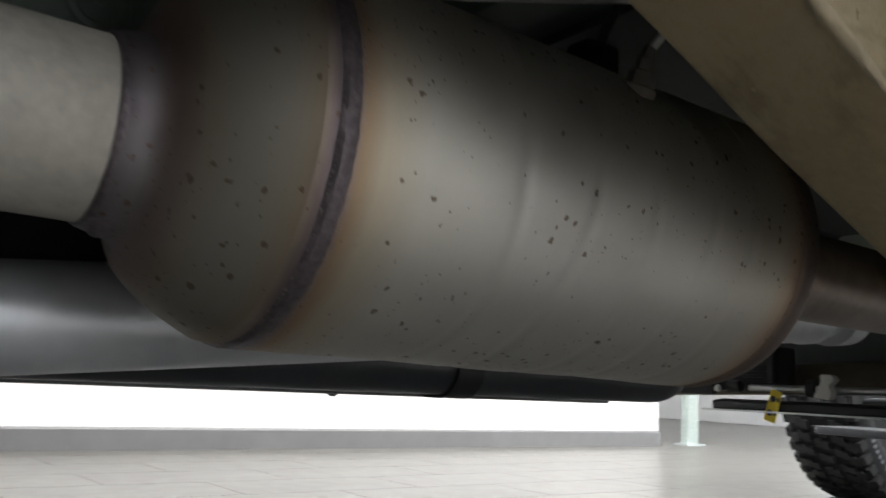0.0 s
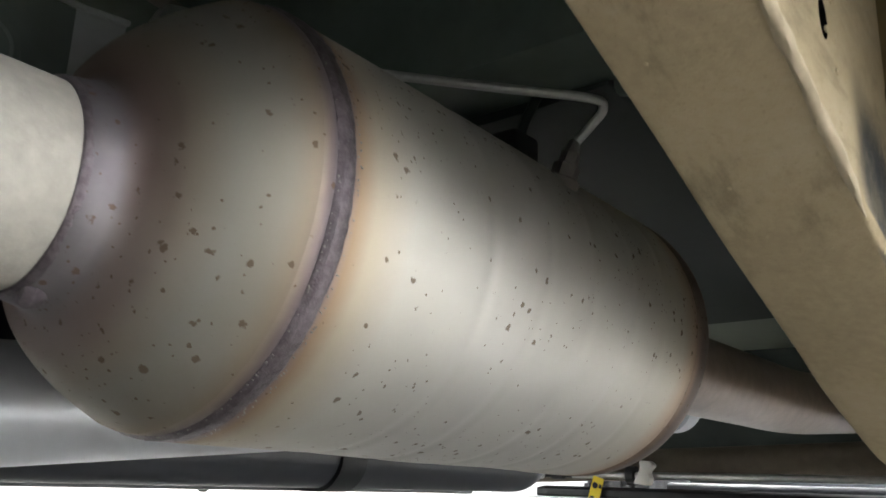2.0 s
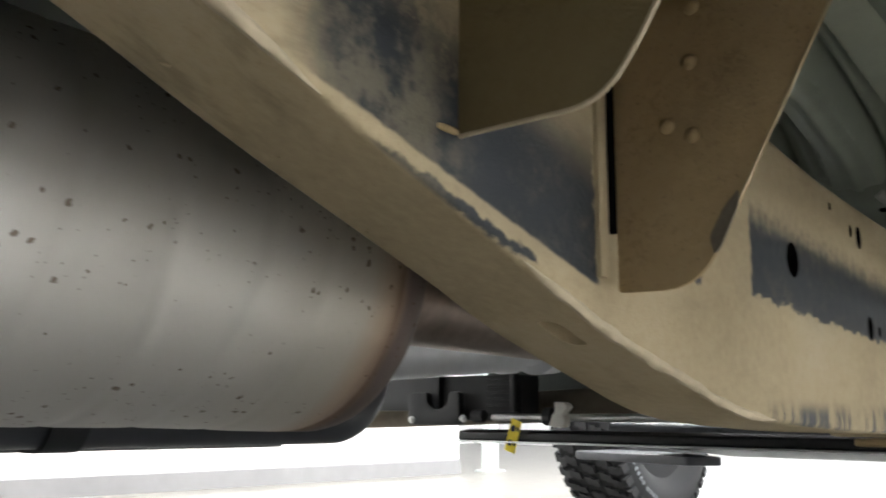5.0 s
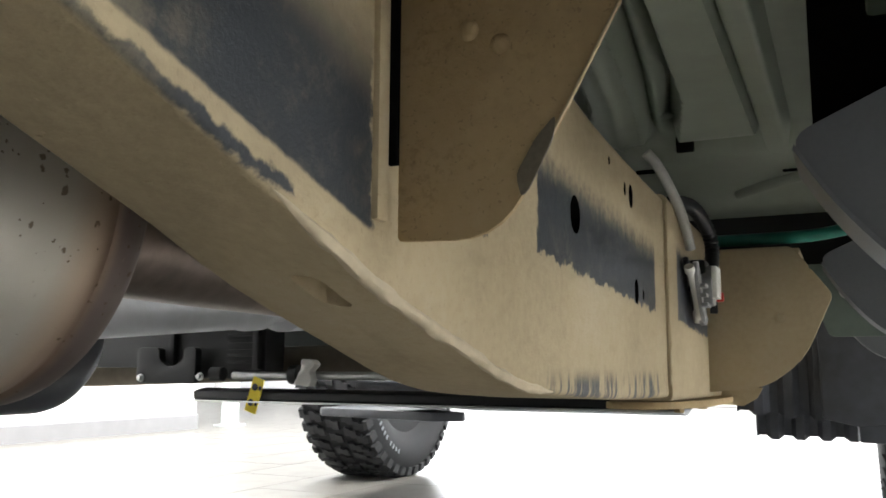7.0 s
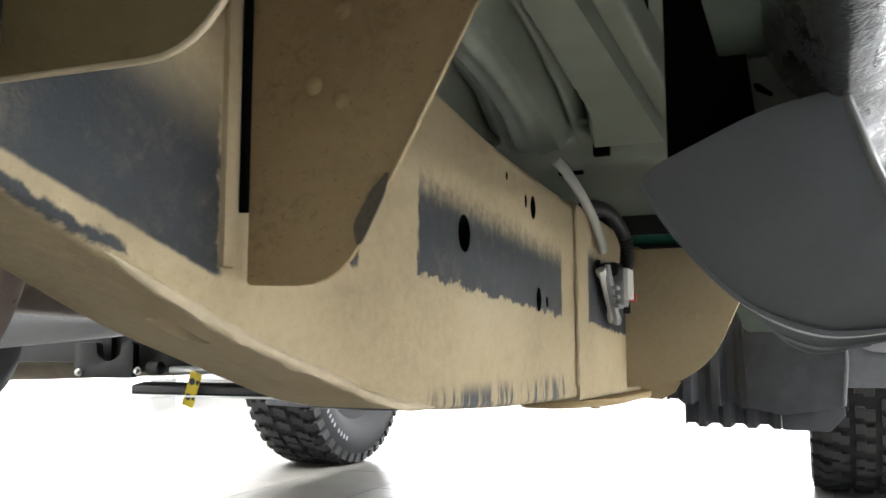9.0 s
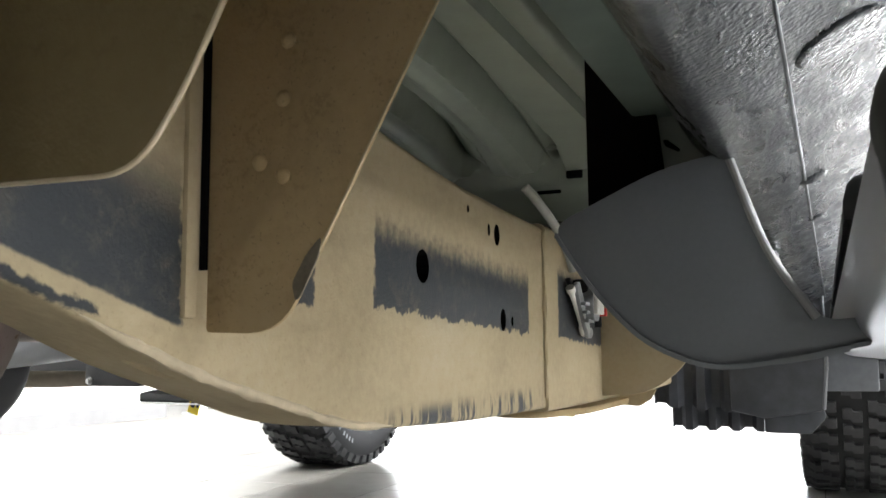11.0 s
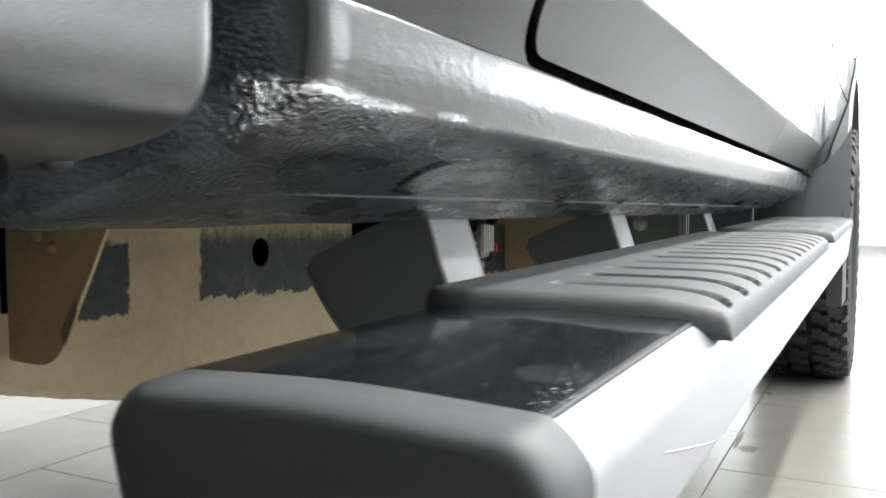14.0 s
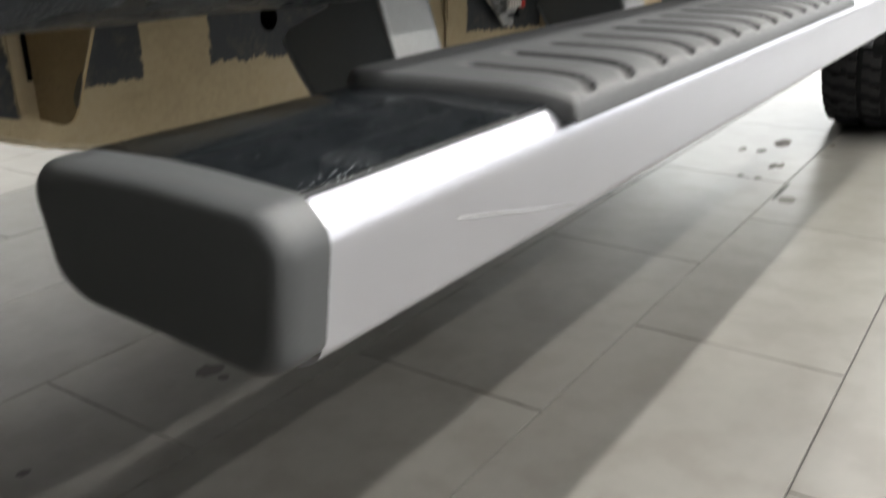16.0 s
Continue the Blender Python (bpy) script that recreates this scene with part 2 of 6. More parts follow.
def body_paint(name="body_paint", guarded=False, haze=0.11):
    """Dark grey clear-coated paint; on the sill it runs out over lumpy stone-chip coating."""
    m = mat(name, (0.035, 0.037, 0.039), 0.35, 0.0, 1.0)
    n = Net(m)
    n.b.inputs["Coat Roughness"].default_value = 0.16 if guarded else haze
    flake = n.ramp(n.noise(900.0, 2), (0.35, (0.030, 0.032, 0.034)), (0.65, (0.050, 0.052, 0.055)))
    peel = n.noise(150.0, 2)
    if not guarded:
        n.bump(peel, 0.025, 0.002)
        n.colour(flake)
        return m
    x, y, z = n.xyz()
    foot = n.math("SUBTRACT", x, n.math("MULTIPLY", n.math("SUBTRACT", y, 0.6), 0.011))
    foot = n.math("ADD", foot, n.math("MULTIPLY", n.math("SUBTRACT", n.noise(35.0, 4), 0.5), 0.02))
    foot = n.math("SUBTRACT", foot, n.math("MULTIPLY", n.math("SUBTRACT", 1.0, n.step(y, 0.72, 0.88)), 0.009))
    under = n.math("SUBTRACT", 1.0, n.step(foot, 0.200, 0.217))
    high = n.step(n.math("SUBTRACT", z, n.math("MULTIPLY", n.math("MAXIMUM", n.math("SUBTRACT", 0.594, y), 0.0), 0.14)), 0.6085, 0.6155)
    above = n.math("MULTIPLY", high, n.step(n.math("ADD", x, n.math("MULTIPLY", n.math("SUBTRACT", n.noise(60.0, 3), 0.5), 0.016)), 0.192, 0.208))
    under = n.math("MULTIPLY", under, n.math("SUBTRACT", 1.0, above))
    v = n.put("ShaderNodeTexVoronoi", Vector=n.co, Scale=330.0)
    v.feature = "SMOOTH_F1"
    thick = n.math("MULTIPLY_ADD", n.step(n.noise(7.0, 3), 0.35, 0.65), 0.6, 0.45)
    drag = n.noise(1.0, 4, 0.6, stretch=(160, 28, 160))
    lumps = n.math("MULTIPLY", n.math("ADD", n.noise(360.0, 2), n.math("ADD", n.math("MULTIPLY", v.outputs["Distance"], 0.6), n.math("MULTIPLY", drag, 0.4))), thick)
    near = n.math("SUBTRACT", 1.0, n.math("ADD", n.math("MULTIPLY", n.step(y, 0.9, 1.5), 0.2), n.math("MULTIPLY", n.step(y, 0.60, 0.72), 0.12)))
    wave = n.math("ADD", y, n.math("MULTIPLY", n.noise(40.0, 3), 0.06))
    crest = n.math("MULTIPLY", n.math("MULTIPLY", n.step(x, 0.172, 0.195), n.math("SUBTRACT", 1.0, high)), n.math("SUBTRACT", 1.0, n.step(wave, 0.68, 0.77)))
    n.bump(n.math("ADD", n.math("MULTIPLY", n.math("MULTIPLY", lumps, under), n.math("MULTIPLY", n.math("ADD", near, n.math("MULTIPLY", crest, 3.4)), 0.68)), n.math("MULTIPLY", n.math("ADD", n.math("MULTIPLY", n.noise(1.0, 3, 0.5, stretch=(230, 110, 230)), n.step(n.noise(9.0, 3), 0.38, 0.6)), n.math("MULTIPLY", peel, 0.4)), 0.26)), 0.7, 0.0024)
    blot = n.noise(1.0, 5, 0.65, stretch=(45, 14, 45))
    n.colour(n.mix(under, flake, n.ramp(blot, (0.35, (0.024, 0.028, 0.032)), (0.68, (0.058, 0.064, 0.072)))))
    back = n.math("SUBTRACT", 1.0, n.step(n.math("ADD", y, n.math("MULTIPLY", n.noise(30.0, 3), 0.04)), 0.625, 0.68))
    back = n.math("MULTIPLY", n.math("MULTIPLY", back, n.step(x, 0.15, 0.185)), n.math("SUBTRACT", 1.0, high))
    n.set(n.b, "Coat Weight", n.math("MAXIMUM", n.math("MULTIPLY_ADD", under, -0.5, 1.0), n.math("MAXIMUM", crest, back)))
    n.set(n.b, "Coat Roughness", n.math("MULTIPLY_ADD", crest, -0.11, 0.16))
    n.set(n.b, "Specular IOR Level", n.math("ADD", n.math("MULTIPLY", n.math("MULTIPLY", crest, back), 1.3), n.math("MULTIPLY_ADD", under, -0.2, 0.5)))
    n.rough(n.math("ADD", n.math("MULTIPLY", under, n.math("MULTIPLY_ADD", n.step(blot, 0.4, 0.66), 0.30, -0.08)), n.math("MULTIPLY_ADD", n.noise(20.0, 4), 0.12, n.math("MULTIPLY_ADD", crest, -0.14, 0.24))))
    return m


def creased_paint():
    """Door paint: clear-coated above the crease; below it bumped, with gloss cut to imitate a darker reflection."""
    m = mat("door_paint", (0.035, 0.037, 0.039), 0.35, 0.0, 1.0)
    n = Net(m)
    n.b.inputs["Coat Roughness"].default_value = 0.04
    x, y, z = n.xyz()
    level = n.math("ADD", z, n.math("MULTIPLY", n.math("SUBTRACT", y, 0.6), 0.016))
    level = n.math("ADD", level, n.math("MULTIPLY", n.math("SUBTRACT", n.noise(60.0, 4), 0.5), 0.006))
    # lower band: coat and gloss reduced to stand for the dark floor's reflection
    film = n.math("SUBTRACT", 1.0, n.step(level, 0.714, 0.720))
    n.colour(n.ramp(n.noise(900.0, 2), (0.35, (0.022, 0.024, 0.026)), (0.65, (0.038, 0.040, 0.042))))
    n.bump(n.math("ADD", n.math("MULTIPLY", n.noise(330.0, 3), n.math("MULTIPLY", film, 0.05)), n.math("MULTIPLY", n.noise(150.0, 2), 0.06)), 0.3, 0.002)
    n.rough(n.math("MULTIPLY_ADD", film, 0.0, 0.34))
    n.set(n.b, "Coat Weight", n.math("MULTIPLY_ADD", film, -0.5, 1.0))
    n.set(n.b, "Specular IOR Level", n.math("MULTIPLY_ADD", film, -0.3, 0.5))
    n.set(n.b, "Coat Roughness", n.math("MULTIPLY_ADD", film, 0.05, 0.04))
    return m


STAINS = ((-0.334, 0.986, 0.020, 1.3, (0.035, 0.032, 0.03)), (-0.300, 0.985, 0.010, 1.0, (0.04, 0.036, 0.034)), (-0.324, 0.688, 0.008, 1.4, (0.02, 0.02, 0.02)), (0.018, 2.83, 0.026, 2.4, (0.07, 0.045, 0.038)),
          (-0.06, 2.70, 0.011, 3.0, (0.07, 0.055, 0.05)), (0.06, 2.56, 0.011, 3.5, (0.06, 0.05, 0.045)), (0.136, 2.34, 0.006, 14.0, (0.02, 0.02, 0.02)), (0.015, 2.429, 0.010, 1.6, (0.06, 0.052, 0.046)), (0.057, 2.426, 0.010, 1.6, (0.06, 0.052, 0.046)), (-0.010, 2.708, 0.014, 2.0, (0.045, 0.04, 0.036)), (0.075, 2.573, 0.010, 3.0, (0.075, 0.06, 0.055)), (0.142, 2.872, 0.010, 1.8, (0.09, 0.08, 0.07)), (0.165, 2.276, 0.022, 1.4, (0.085, 0.072, 0.066)))


def tile_material(base):
    m = mat("floor_tile", base, 0.3, 0, 0, 0.38)
    n = Net(m)
    rnd = n.t.nodes.new("ShaderNodeObjectInfo").outputs["Random"]
    isl = n.t.nodes.new("ShaderNodeNewGeometry").outputs["Random Per Island"]
    pick = n.math("FRACT", n.math("ADD", rnd, isl))
    world_co = n.t.nodes.new("ShaderNodeNewGeometry").outputs["Position"]
    n.co = world_co
    cloud = n.noise(3.0, 6, 0.6)
    f = n.math("ADD", n.math("MULTIPLY", cloud, 0.7), n.math("MULTIPLY", n.noise(40.0, 5), 0.3))
    col = n.ramp(f, (0.25, tuple(c * 0.82 for c in base)), (0.75, tuple(c * 1.16 for c in base)))
    col = n.mix(n.math("MULTIPLY", pick, 0.18), col, tuple(c * 0.7 for c in base))
    dull = n.noise(1.0, 5, 0.6, stretch=(5, 1.2, 5))
    col = n.mix(n.math("MULTIPLY", n.step(dull, 0.5, 0.72), 0.35), col, tuple(c * 0.62 for c in base))
    mottle = n.noise(11.0, 5, 0.55)
    col = n.mix(n.math("MULTIPLY", n.step(mottle, 0.42, 0.66), 0.45), col, (base[0] * 0.66, base[1] * 0.63, base[2] * 0.60))
    px, py, pz = n.xyz()
    rag = n.math("MULTIPLY", n.math("SUBTRACT", n.noise(60.0, 4), 0.5), 0.028)
    wet = 0.0
    for sx, sy, r, long, tint in STAINS:
        ax, ay = n.math("SUBTRACT", px, sx), n.math("DIVIDE", n.math("SUBTRACT", py, sy), long)
        away = n.math("SQRT", n.math("ADD", n.math("MULTIPLY", ax, ax), n.math("MULTIPLY", ay, ay)))
        d = n.math("ADD", away, n.math("MULTIPLY", rag, r / 0.02))
        inside = n.math("MULTIPLY", n.math("SUBTRACT", 1.0, n.step(d, r * 0.7, r)), n.math("LESS_THAN", away, r * 2.2))
        col = n.mix(n.math("MULTIPLY", inside, 0.72), col, tint)
        wet = n.math("MAXIMUM", wet, inside)
    n.colour(col)
    n.rough(n.math("ADD", n.math("MULTIPLY_ADD", n.noise(14.0, 3), 0.08, 0.29), n.math("MULTIPLY", wet, 0.3)))
    n.bump(n.noise(60.0, 4), 0.015, 0.002)
    return m


def brushed(name, colour, rough, stretch=(200, 3, 200), streak=1.0):
    m = mat(name, colour, rough, 1.0)
    n = Net(m)
    s = n.noise(1.0, 3, 0.6, stretch=stretch)
    n.rough(n.math("MULTIPLY_ADD", s, 0.2 * streak, rough - 0.1 * streak))
    n.colour(n.ramp(n.noise(10.0, 4), (0.3, tuple(c * (1 - 0.15 * streak) for c in colour)), (0.7, colour)))
    n.bump(s, 0.05 * streak, 0.001)
    return m


def dusty_film():
    """Glossy black strip with dust specks, smears and a faint round mark."""
    m = mat("dark_film", (0.012, 0.014, 0.02), 0.14, 0, 0, 0.75)
    n = Net(m)
    x, y, z = n.xyz()
    v = n.put("ShaderNodeTexVoronoi", Vector=n.co, Scale=170.0)
    pick = n.put("ShaderNodeSeparateXYZ", Vector=v.outputs["Color"]).outputs
    speck = n.math("MULTIPLY", n.math("SUBTRACT", 1.0, n.step(v.outputs["Distance"], 0.05, 0.14)), n.step(n.math("ADD", pick[0], n.math("MULTIPLY", n.noise(12.0, 3), 0.5)), 1.00, 1.05))
    edge = n.math("MULTIPLY", n.step(x, 0.312, 0.327), n.step(n.noise(480.0, 3), 0.61, 0.66))
    edge = n.math("MULTIPLY", edge, n.math("SUBTRACT", 1.0, n.step(y, 0.56, 0.60)))
    smear = n.math("MULTIPLY", n.step(n.noise(9.0, 5, 0.65), 0.5, 0.8), 0.05)
    dx, dy = n.math("SUBTRACT", x, 0.314), n.math("SUBTRACT", y, 0.574)
    rad = n.math("SQRT", n.math("ADD", n.math("MULTIPLY", dx, dx), n.math("MULTIPLY", dy, dy)))
    disc = n.math("SUBTRACT", 1.0, n.step(n.math("ABSOLUTE", n.math("SUBTRACT", rad, 0.0135)), 0.0006, 0.0022))
    disc = n.math("MAXIMUM", n.math("MULTIPLY", disc, 0.06), n.math("MULTIPLY", n.math("SUBTRACT", 1.0, n.step(rad, 0.010, 0.015)), 0.035))
    dirt = n.math("MAXIMUM", n.math("MAXIMUM", n.math("MULTIPLY", speck, 0.7), n.math("MULTIPLY", edge, 0.75)), n.math("MAXIMUM", smear, disc))
    n.colour(n.mix(dirt, (0.007, 0.0085, 0.010), (0.30, 0.32, 0.34)))
    n.rough(n.math("MULTIPLY_ADD", dirt, 0.6, 0.07))
    return m


M_DUST = dusty("dusty_bracket")
M_RAIL = dusty("dusty_rail", patches=((0.925, 1.335, 0.466, 0.534, -0.045, 0.016, 1.0), (0.470, 0.687, 0.5072, 0.5877, -0.29, 0.030, 0.15), (0.765, 0.832, 0.462, 0.528, 0.0, 0.004, 0.5), (0.505, 0.625, 0.4825, 0.4885, -0.29, 0.0015, 0.42)), streaks=True)
M_RAIL_FRONT = dusty("dusty_front_rail", patches=((1.455, 1.90, 0.445, 0.535, -0.05, 0.012, 0.9),))
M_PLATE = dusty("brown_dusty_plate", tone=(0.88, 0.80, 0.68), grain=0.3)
# olive dust tint, darkened to put in the shade on the plate's rear side
M_OLIVE_SHADED = dusty("olive_dusty_plate", tone=(0.40, 0.385, 0.30), grain=0.2)
M_SHIELD = speckled("shield_primer", (0.22, 0.265, 0.25), 0.45, 0.3, 0.2, 25, 0.1)
M_SCRAPE = speckled("scraped_paint", (0.15, 0.132, 0.10), 0.6, 0, 0.4, 200, 0.3, 0.3)
M_CAN = heated_steel()
M_PIPE = speckled("pipe_steel", (0.43, 0.41, 0.365), 0.68, 0.35, 0.22, 90, 0.35)
M_TAILPIPE = speckled("brown_steel", (0.29, 0.235, 0.205), 0.45, 0.8, 0.3, 50, 0.1)
M_FITTING = speckled("dark_fitting", (0.26, 0.25, 0.235), 0.5, 0.6, 0.3, 90, 0.1)
M_FOLD = speckled("galvanised_fold", (0.50, 0.53, 0.54), 0.5, 0.1, 0.1, 60, 0.1)
M_WELD = speckled("weld", (0.17, 0.145, 0.16), 0.5, 0.9, 0.5, 190, 0.9)
M_ALU = brushed("dull_aluminium", (0.74, 0.75, 0.79), 0.46)
M_STEP = brushed("satin_aluminium", (0.50, 0.51, 0.555), 0.34, (240, 2, 240), 0.25)
M_GLOSS = dusty_film()
M_PAD = speckled("grey_rubber", (0.039, 0.041, 0.043), 0.55, 0, 0.2, 160, 0.25, 0.4)
M_SCRATCH = speckled("scratched_metal", (0.24, 0.24, 0.24), 0.5, 0.6, 0.3, 300, 0)
# paler copy of the bracket coating, with side light put into the colour
M_ARM_LIT = speckled("grey_coated", (0.26, 0.265, 0.265), 0.42, 0.1, 0.1, 200, 0.1)
M_GRIP = speckled("dark_grip", (0.032, 0.032, 0.033), 0.6, 0, 0.2, 260, 0.4, 0.3)
M_CONNECT = speckled("connector_grey", (0.30, 0.31, 0.32), 0.4, 0.2, 0.25, 120, 0.2)
M_CAP = speckled("grey_plastic", (0.052, 0.055, 0.057), 0.52, 0, 0.12, 500, 0.08, 0.35)
M_ARM = speckled("coated_bracket", (0.142, 0.155, 0.168), 0.5, 0, 0.07, 350, 0.06, 0.4)
M_BLACK = speckled("black_plastic", (0.011, 0.012, 0.014), 0.5, 0, 0.3, 120, 0.15, 0.4)
M_SEAM = speckled("seam_coating", (0.075, 0.08, 0.085), 0.35, 0, 0.2, 200, 0.1)
# dark tone, mainly for added sheets that stand for underbody shade
M_UNDER_DARK = speckled("dark_shield", (0.040, 0.052, 0.048), 0.55, 0.2, 0.3, 20, 0.1, 0.4)
M_SEAL = mat("seal_rubber", (0.006, 0.006, 0.007), 0.7, 0, 0, 0.08)
M_SHAFT = speckled("pale_shaft", (0.58, 0.60, 0.64), 0.42, 0.4, 0.12, 30, 0.1)
# near-black that puts the shade of holes, slots and gaps into colour
M_SHADE_BLACK = mat("bare_hollow", (0.006, 0.006, 0.006), 0.95, 0, 0, 0.0)
M_TANK = speckled("tank_plastic", (0.03, 0.032, 0.038), 0.42, 0, 0.25, 70, 0.1)
M_LINER = speckled("liner_plastic", (0.05, 0.055, 0.065), 0.5, 0, 0.4, 30, 0.15, 0.4)
M_FLARE = speckled("flare_plastic", (0.045, 0.047, 0.05), 0.5, 0, 0.15, 300, 0.1, 0.4)
M_LINER_EDGE = speckled("liner_rim", (0.12, 0.13, 0.145), 0.5, 0, 0.2, 60, 0.1)
M_RUBBER = speckled("tyre_rubber", (0.027, 0.028, 0.030), 0.75, 0, 0.3, 60, 0.3, 0.3)
M_SIDEWALL = speckled("tyre_sidewall", (0.013, 0.0135, 0.015), 0.7, 0, 0.3, 60, 0.2, 0.2)
M_GUARD = chip_guard()
M_PAINT = body_paint()
M_SILL = body_paint("sill_paint", True)
M_DOOR = creased_paint()
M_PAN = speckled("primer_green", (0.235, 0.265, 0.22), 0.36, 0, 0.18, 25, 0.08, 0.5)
# dark green primer, deepened to carry underbody shade in its colour
M_PAN_SHADED = speckled("primer_dark", (0.12, 0.155, 0.135), 0.5, 0, 0.3, 20, 0.1, 0.4)
M_ZINC = speckled("zinc_steel", (0.55, 0.56, 0.55), 0.4, 0.9, 0.25, 90, 0.2)
M_MOUNT = speckled("pale_zinc", (0.5, 0.5, 0.46), 0.5, 0.5, 0.25, 60, 0.2)
M_YELLOW = speckled("yellow_paper", (0.85, 0.66, 0.02), 0.6, 0, 0.08, 60, 0.0)
M_INK = mat("black_ink", (0.02, 0.02, 0.02), 0.6)
M_WHITE_PLASTIC = speckled("white_plastic", (0.72, 0.71, 0.67), 0.45, 0, 0.1, 60, 0.05)
M_WALL = speckled("white_wall", (0.86, 0.86, 0.86), 0.7, 0, 0.03, 8, 0.05)
M_GREYWALL = speckled("grey_wall", (0.20, 0.20, 0.205), 0.7, 0, 0.04, 8, 0.05)
M_SKIRT = speckled("skirting_paint", (0.17, 0.17, 0.175), 0.5, 0, 0.1, 12, 0.05)
M_CEIL = speckled("ceiling_white", (0.82, 0.82, 0.82), 0.8, 0, 0.03, 6, 0.0)
M_TILE = tile_material((0.140, 0.136, 0.124))
M_GROUT = speckled("grout", (0.045, 0.042, 0.04), 0.8, 0, 0.3, 50, 0.1)
M_GLASSY = mat("lamp_diffuser", (0.9, 0.9, 0.9), 0.4)
M_GLASSY.node_tree.nodes["Principled BSDF"].inputs["Emission Color"].default_value = (1, 0.98, 0.95, 1)
M_GLASSY.node_tree.nodes["Principled BSDF"].inputs["Emission Strength"].default_value = 8.0
# glow for the backdrop behind the added glazing
M_SKY = mat("daylight", (0.8, 0.8, 0.8), 0.9)
M_SKY.node_tree.nodes["Principled BSDF"].inputs["Emission Color"].default_value = (0.93, 0.97, 1.0, 1)
M_SKY.node_tree.nodes["Principled BSDF"].inputs["Emission Strength"].default_value = 3.5
M_RED = mat("red_clip", (0.6, 0.03, 0.02), 0.45)
M_GREEN = speckled("green_tube", (0.02, 0.22, 0.17), 0.35, 0, 0.2, 60, 0)
M_GREY_HOSE = speckled("grey_hose", (0.36, 0.36, 0.33), 0.5, 0, 0.15, 90, 0.1)


# ---- shape helpers ----
def part(name, bm, material, parent=None, label="", angle=35.0):
    me = bpy.data.meshes.new(name)
    bmesh.ops.recalc_face_normals(bm, faces=bm.faces)
    for f in bm.faces:
        f.smooth = True
    bm.to_mesh(me)
    bm.free()
    me.set_sharp_from_angle(angle=radians(angle))
    me.materials.append(material)
    ob = new(name, me)
    if parent is not None:
        ob.parent = parent
    if label:
        ob["label"] = label
    return ob


def empty(name, parent=None):
    ob = new(name)
    ob.empty_display_size = 0.05
    if parent is not None:
        ob.parent = parent
    return ob


AXIS = {"x": (1, 2, 0), "y": (0, 2, 1), "z": (0, 1, 2)}


def prism(poly, axis, a, b, bevel=0.0, bm=None, segments=2):
    """A polygon of (u, v) extruded along an axis from a to b: (y, z) for x, (x, z) for y, (x, y) for z."""
    one = bmesh.new()
    iu, iv, iw = AXIS[axis]
    rings = []
    for w in (a, b):
        ring = []
        for u, v in poly:
            co = [0, 0, 0]
            co[iu], co[iv], co[iw] = u, v, w
            ring.append(one.verts.new(co))
        rings.append(ring)
    one.faces.new(rings[0])
    one.faces.new(rings[1][::-1])
    k = len(poly)
    for i in range(k):
        one.faces.new((rings[0][i], rings[1][i], rings[1][(i + 1) % k], rings[0][(i + 1) % k]))
    bmesh.ops.recalc_face_normals(one, faces=one.faces)
    if bevel:
        sharp = [e for e in one.edges if e.calc_face_angle(0) > radians(25)]
        bmesh.ops.bevel(one, geom=sharp, offset=bevel, segments=segments, affect="EDGES", profile=0.6)
    return merge(bm, one)


def merge(bm, one):
    if bm is None:
        return one
    me = bpy.data.meshes.new("tmp")
    one.to_mesh(me)
    one.free()
    bm.from_mesh(me)
    bpy.data.meshes.remove(me)
    return bm


def box(lo, hi, bevel=0.0, bm=None):
    return prism([(lo[0], lo[1]), (hi[0], lo[1]), (hi[0], hi[1]), (lo[0], hi[1])], "z", lo[2], hi[2], bevel, bm)


def tube(points, radius, seg=16, bm=None, caps=True, wobble=0.0):
    """A round tube through points; radius may be a list."""
    bm = bm or bmesh.new()
    pts = [Vector(p) for p in points]
    rad = radius if isinstance(radius, (list, tuple)) else [radius] * len(pts)
    side = None
    rings = []
    for i, p in enumerate(pts):
        way = (pts[min(i + 1, len(pts) - 1)] - pts[max(i - 1, 0)]).normalized()
        if side is None:
            side = way.orthogonal().normalized()
        side = (side - way * side.dot(way)).normalized()
        up = way.cross(side)
        ring = []
        for k in range(seg):
            a = 2 * math.pi * k / seg
            r = rad[i] * (1 + wobble * (noise.noise(p * 90 + Vector((k, 0, 0))) if wobble else 0))
            ring.append(bm.verts.new(p + (side * math.cos(a) + up * math.sin(a)) * r))
        rings.append(ring)
    for a, b in zip(rings, rings[1:]):
        for k in range(seg):
            bm.faces.new((a[k], a[(k + 1) % seg], b[(k + 1) % seg], b[k]))
    if caps:
        bm.faces.new(rings[0][::-1])
        bm.faces.new(rings[-1])
    return bm


def smooth_path(points, steps=8):
    """Catmull-Rom through the points."""
    p = [Vector(q) for q in points]
    p = [2 * p[0] - p[1]] + p + [2 * p[-1] - p[-2]]
    out = []
    for a, b, c, d in zip(p, p[1:], p[2:], p[3:]):
        for i in range(steps):
            t = i / steps
            out.append(0.5 * (2 * b + (c - a) * t + (2 * a - 5 * b + 4 * c - d) * t * t + (3 * b - 3 * c + d - a) * t ** 3))
    return out + [p[-2]]


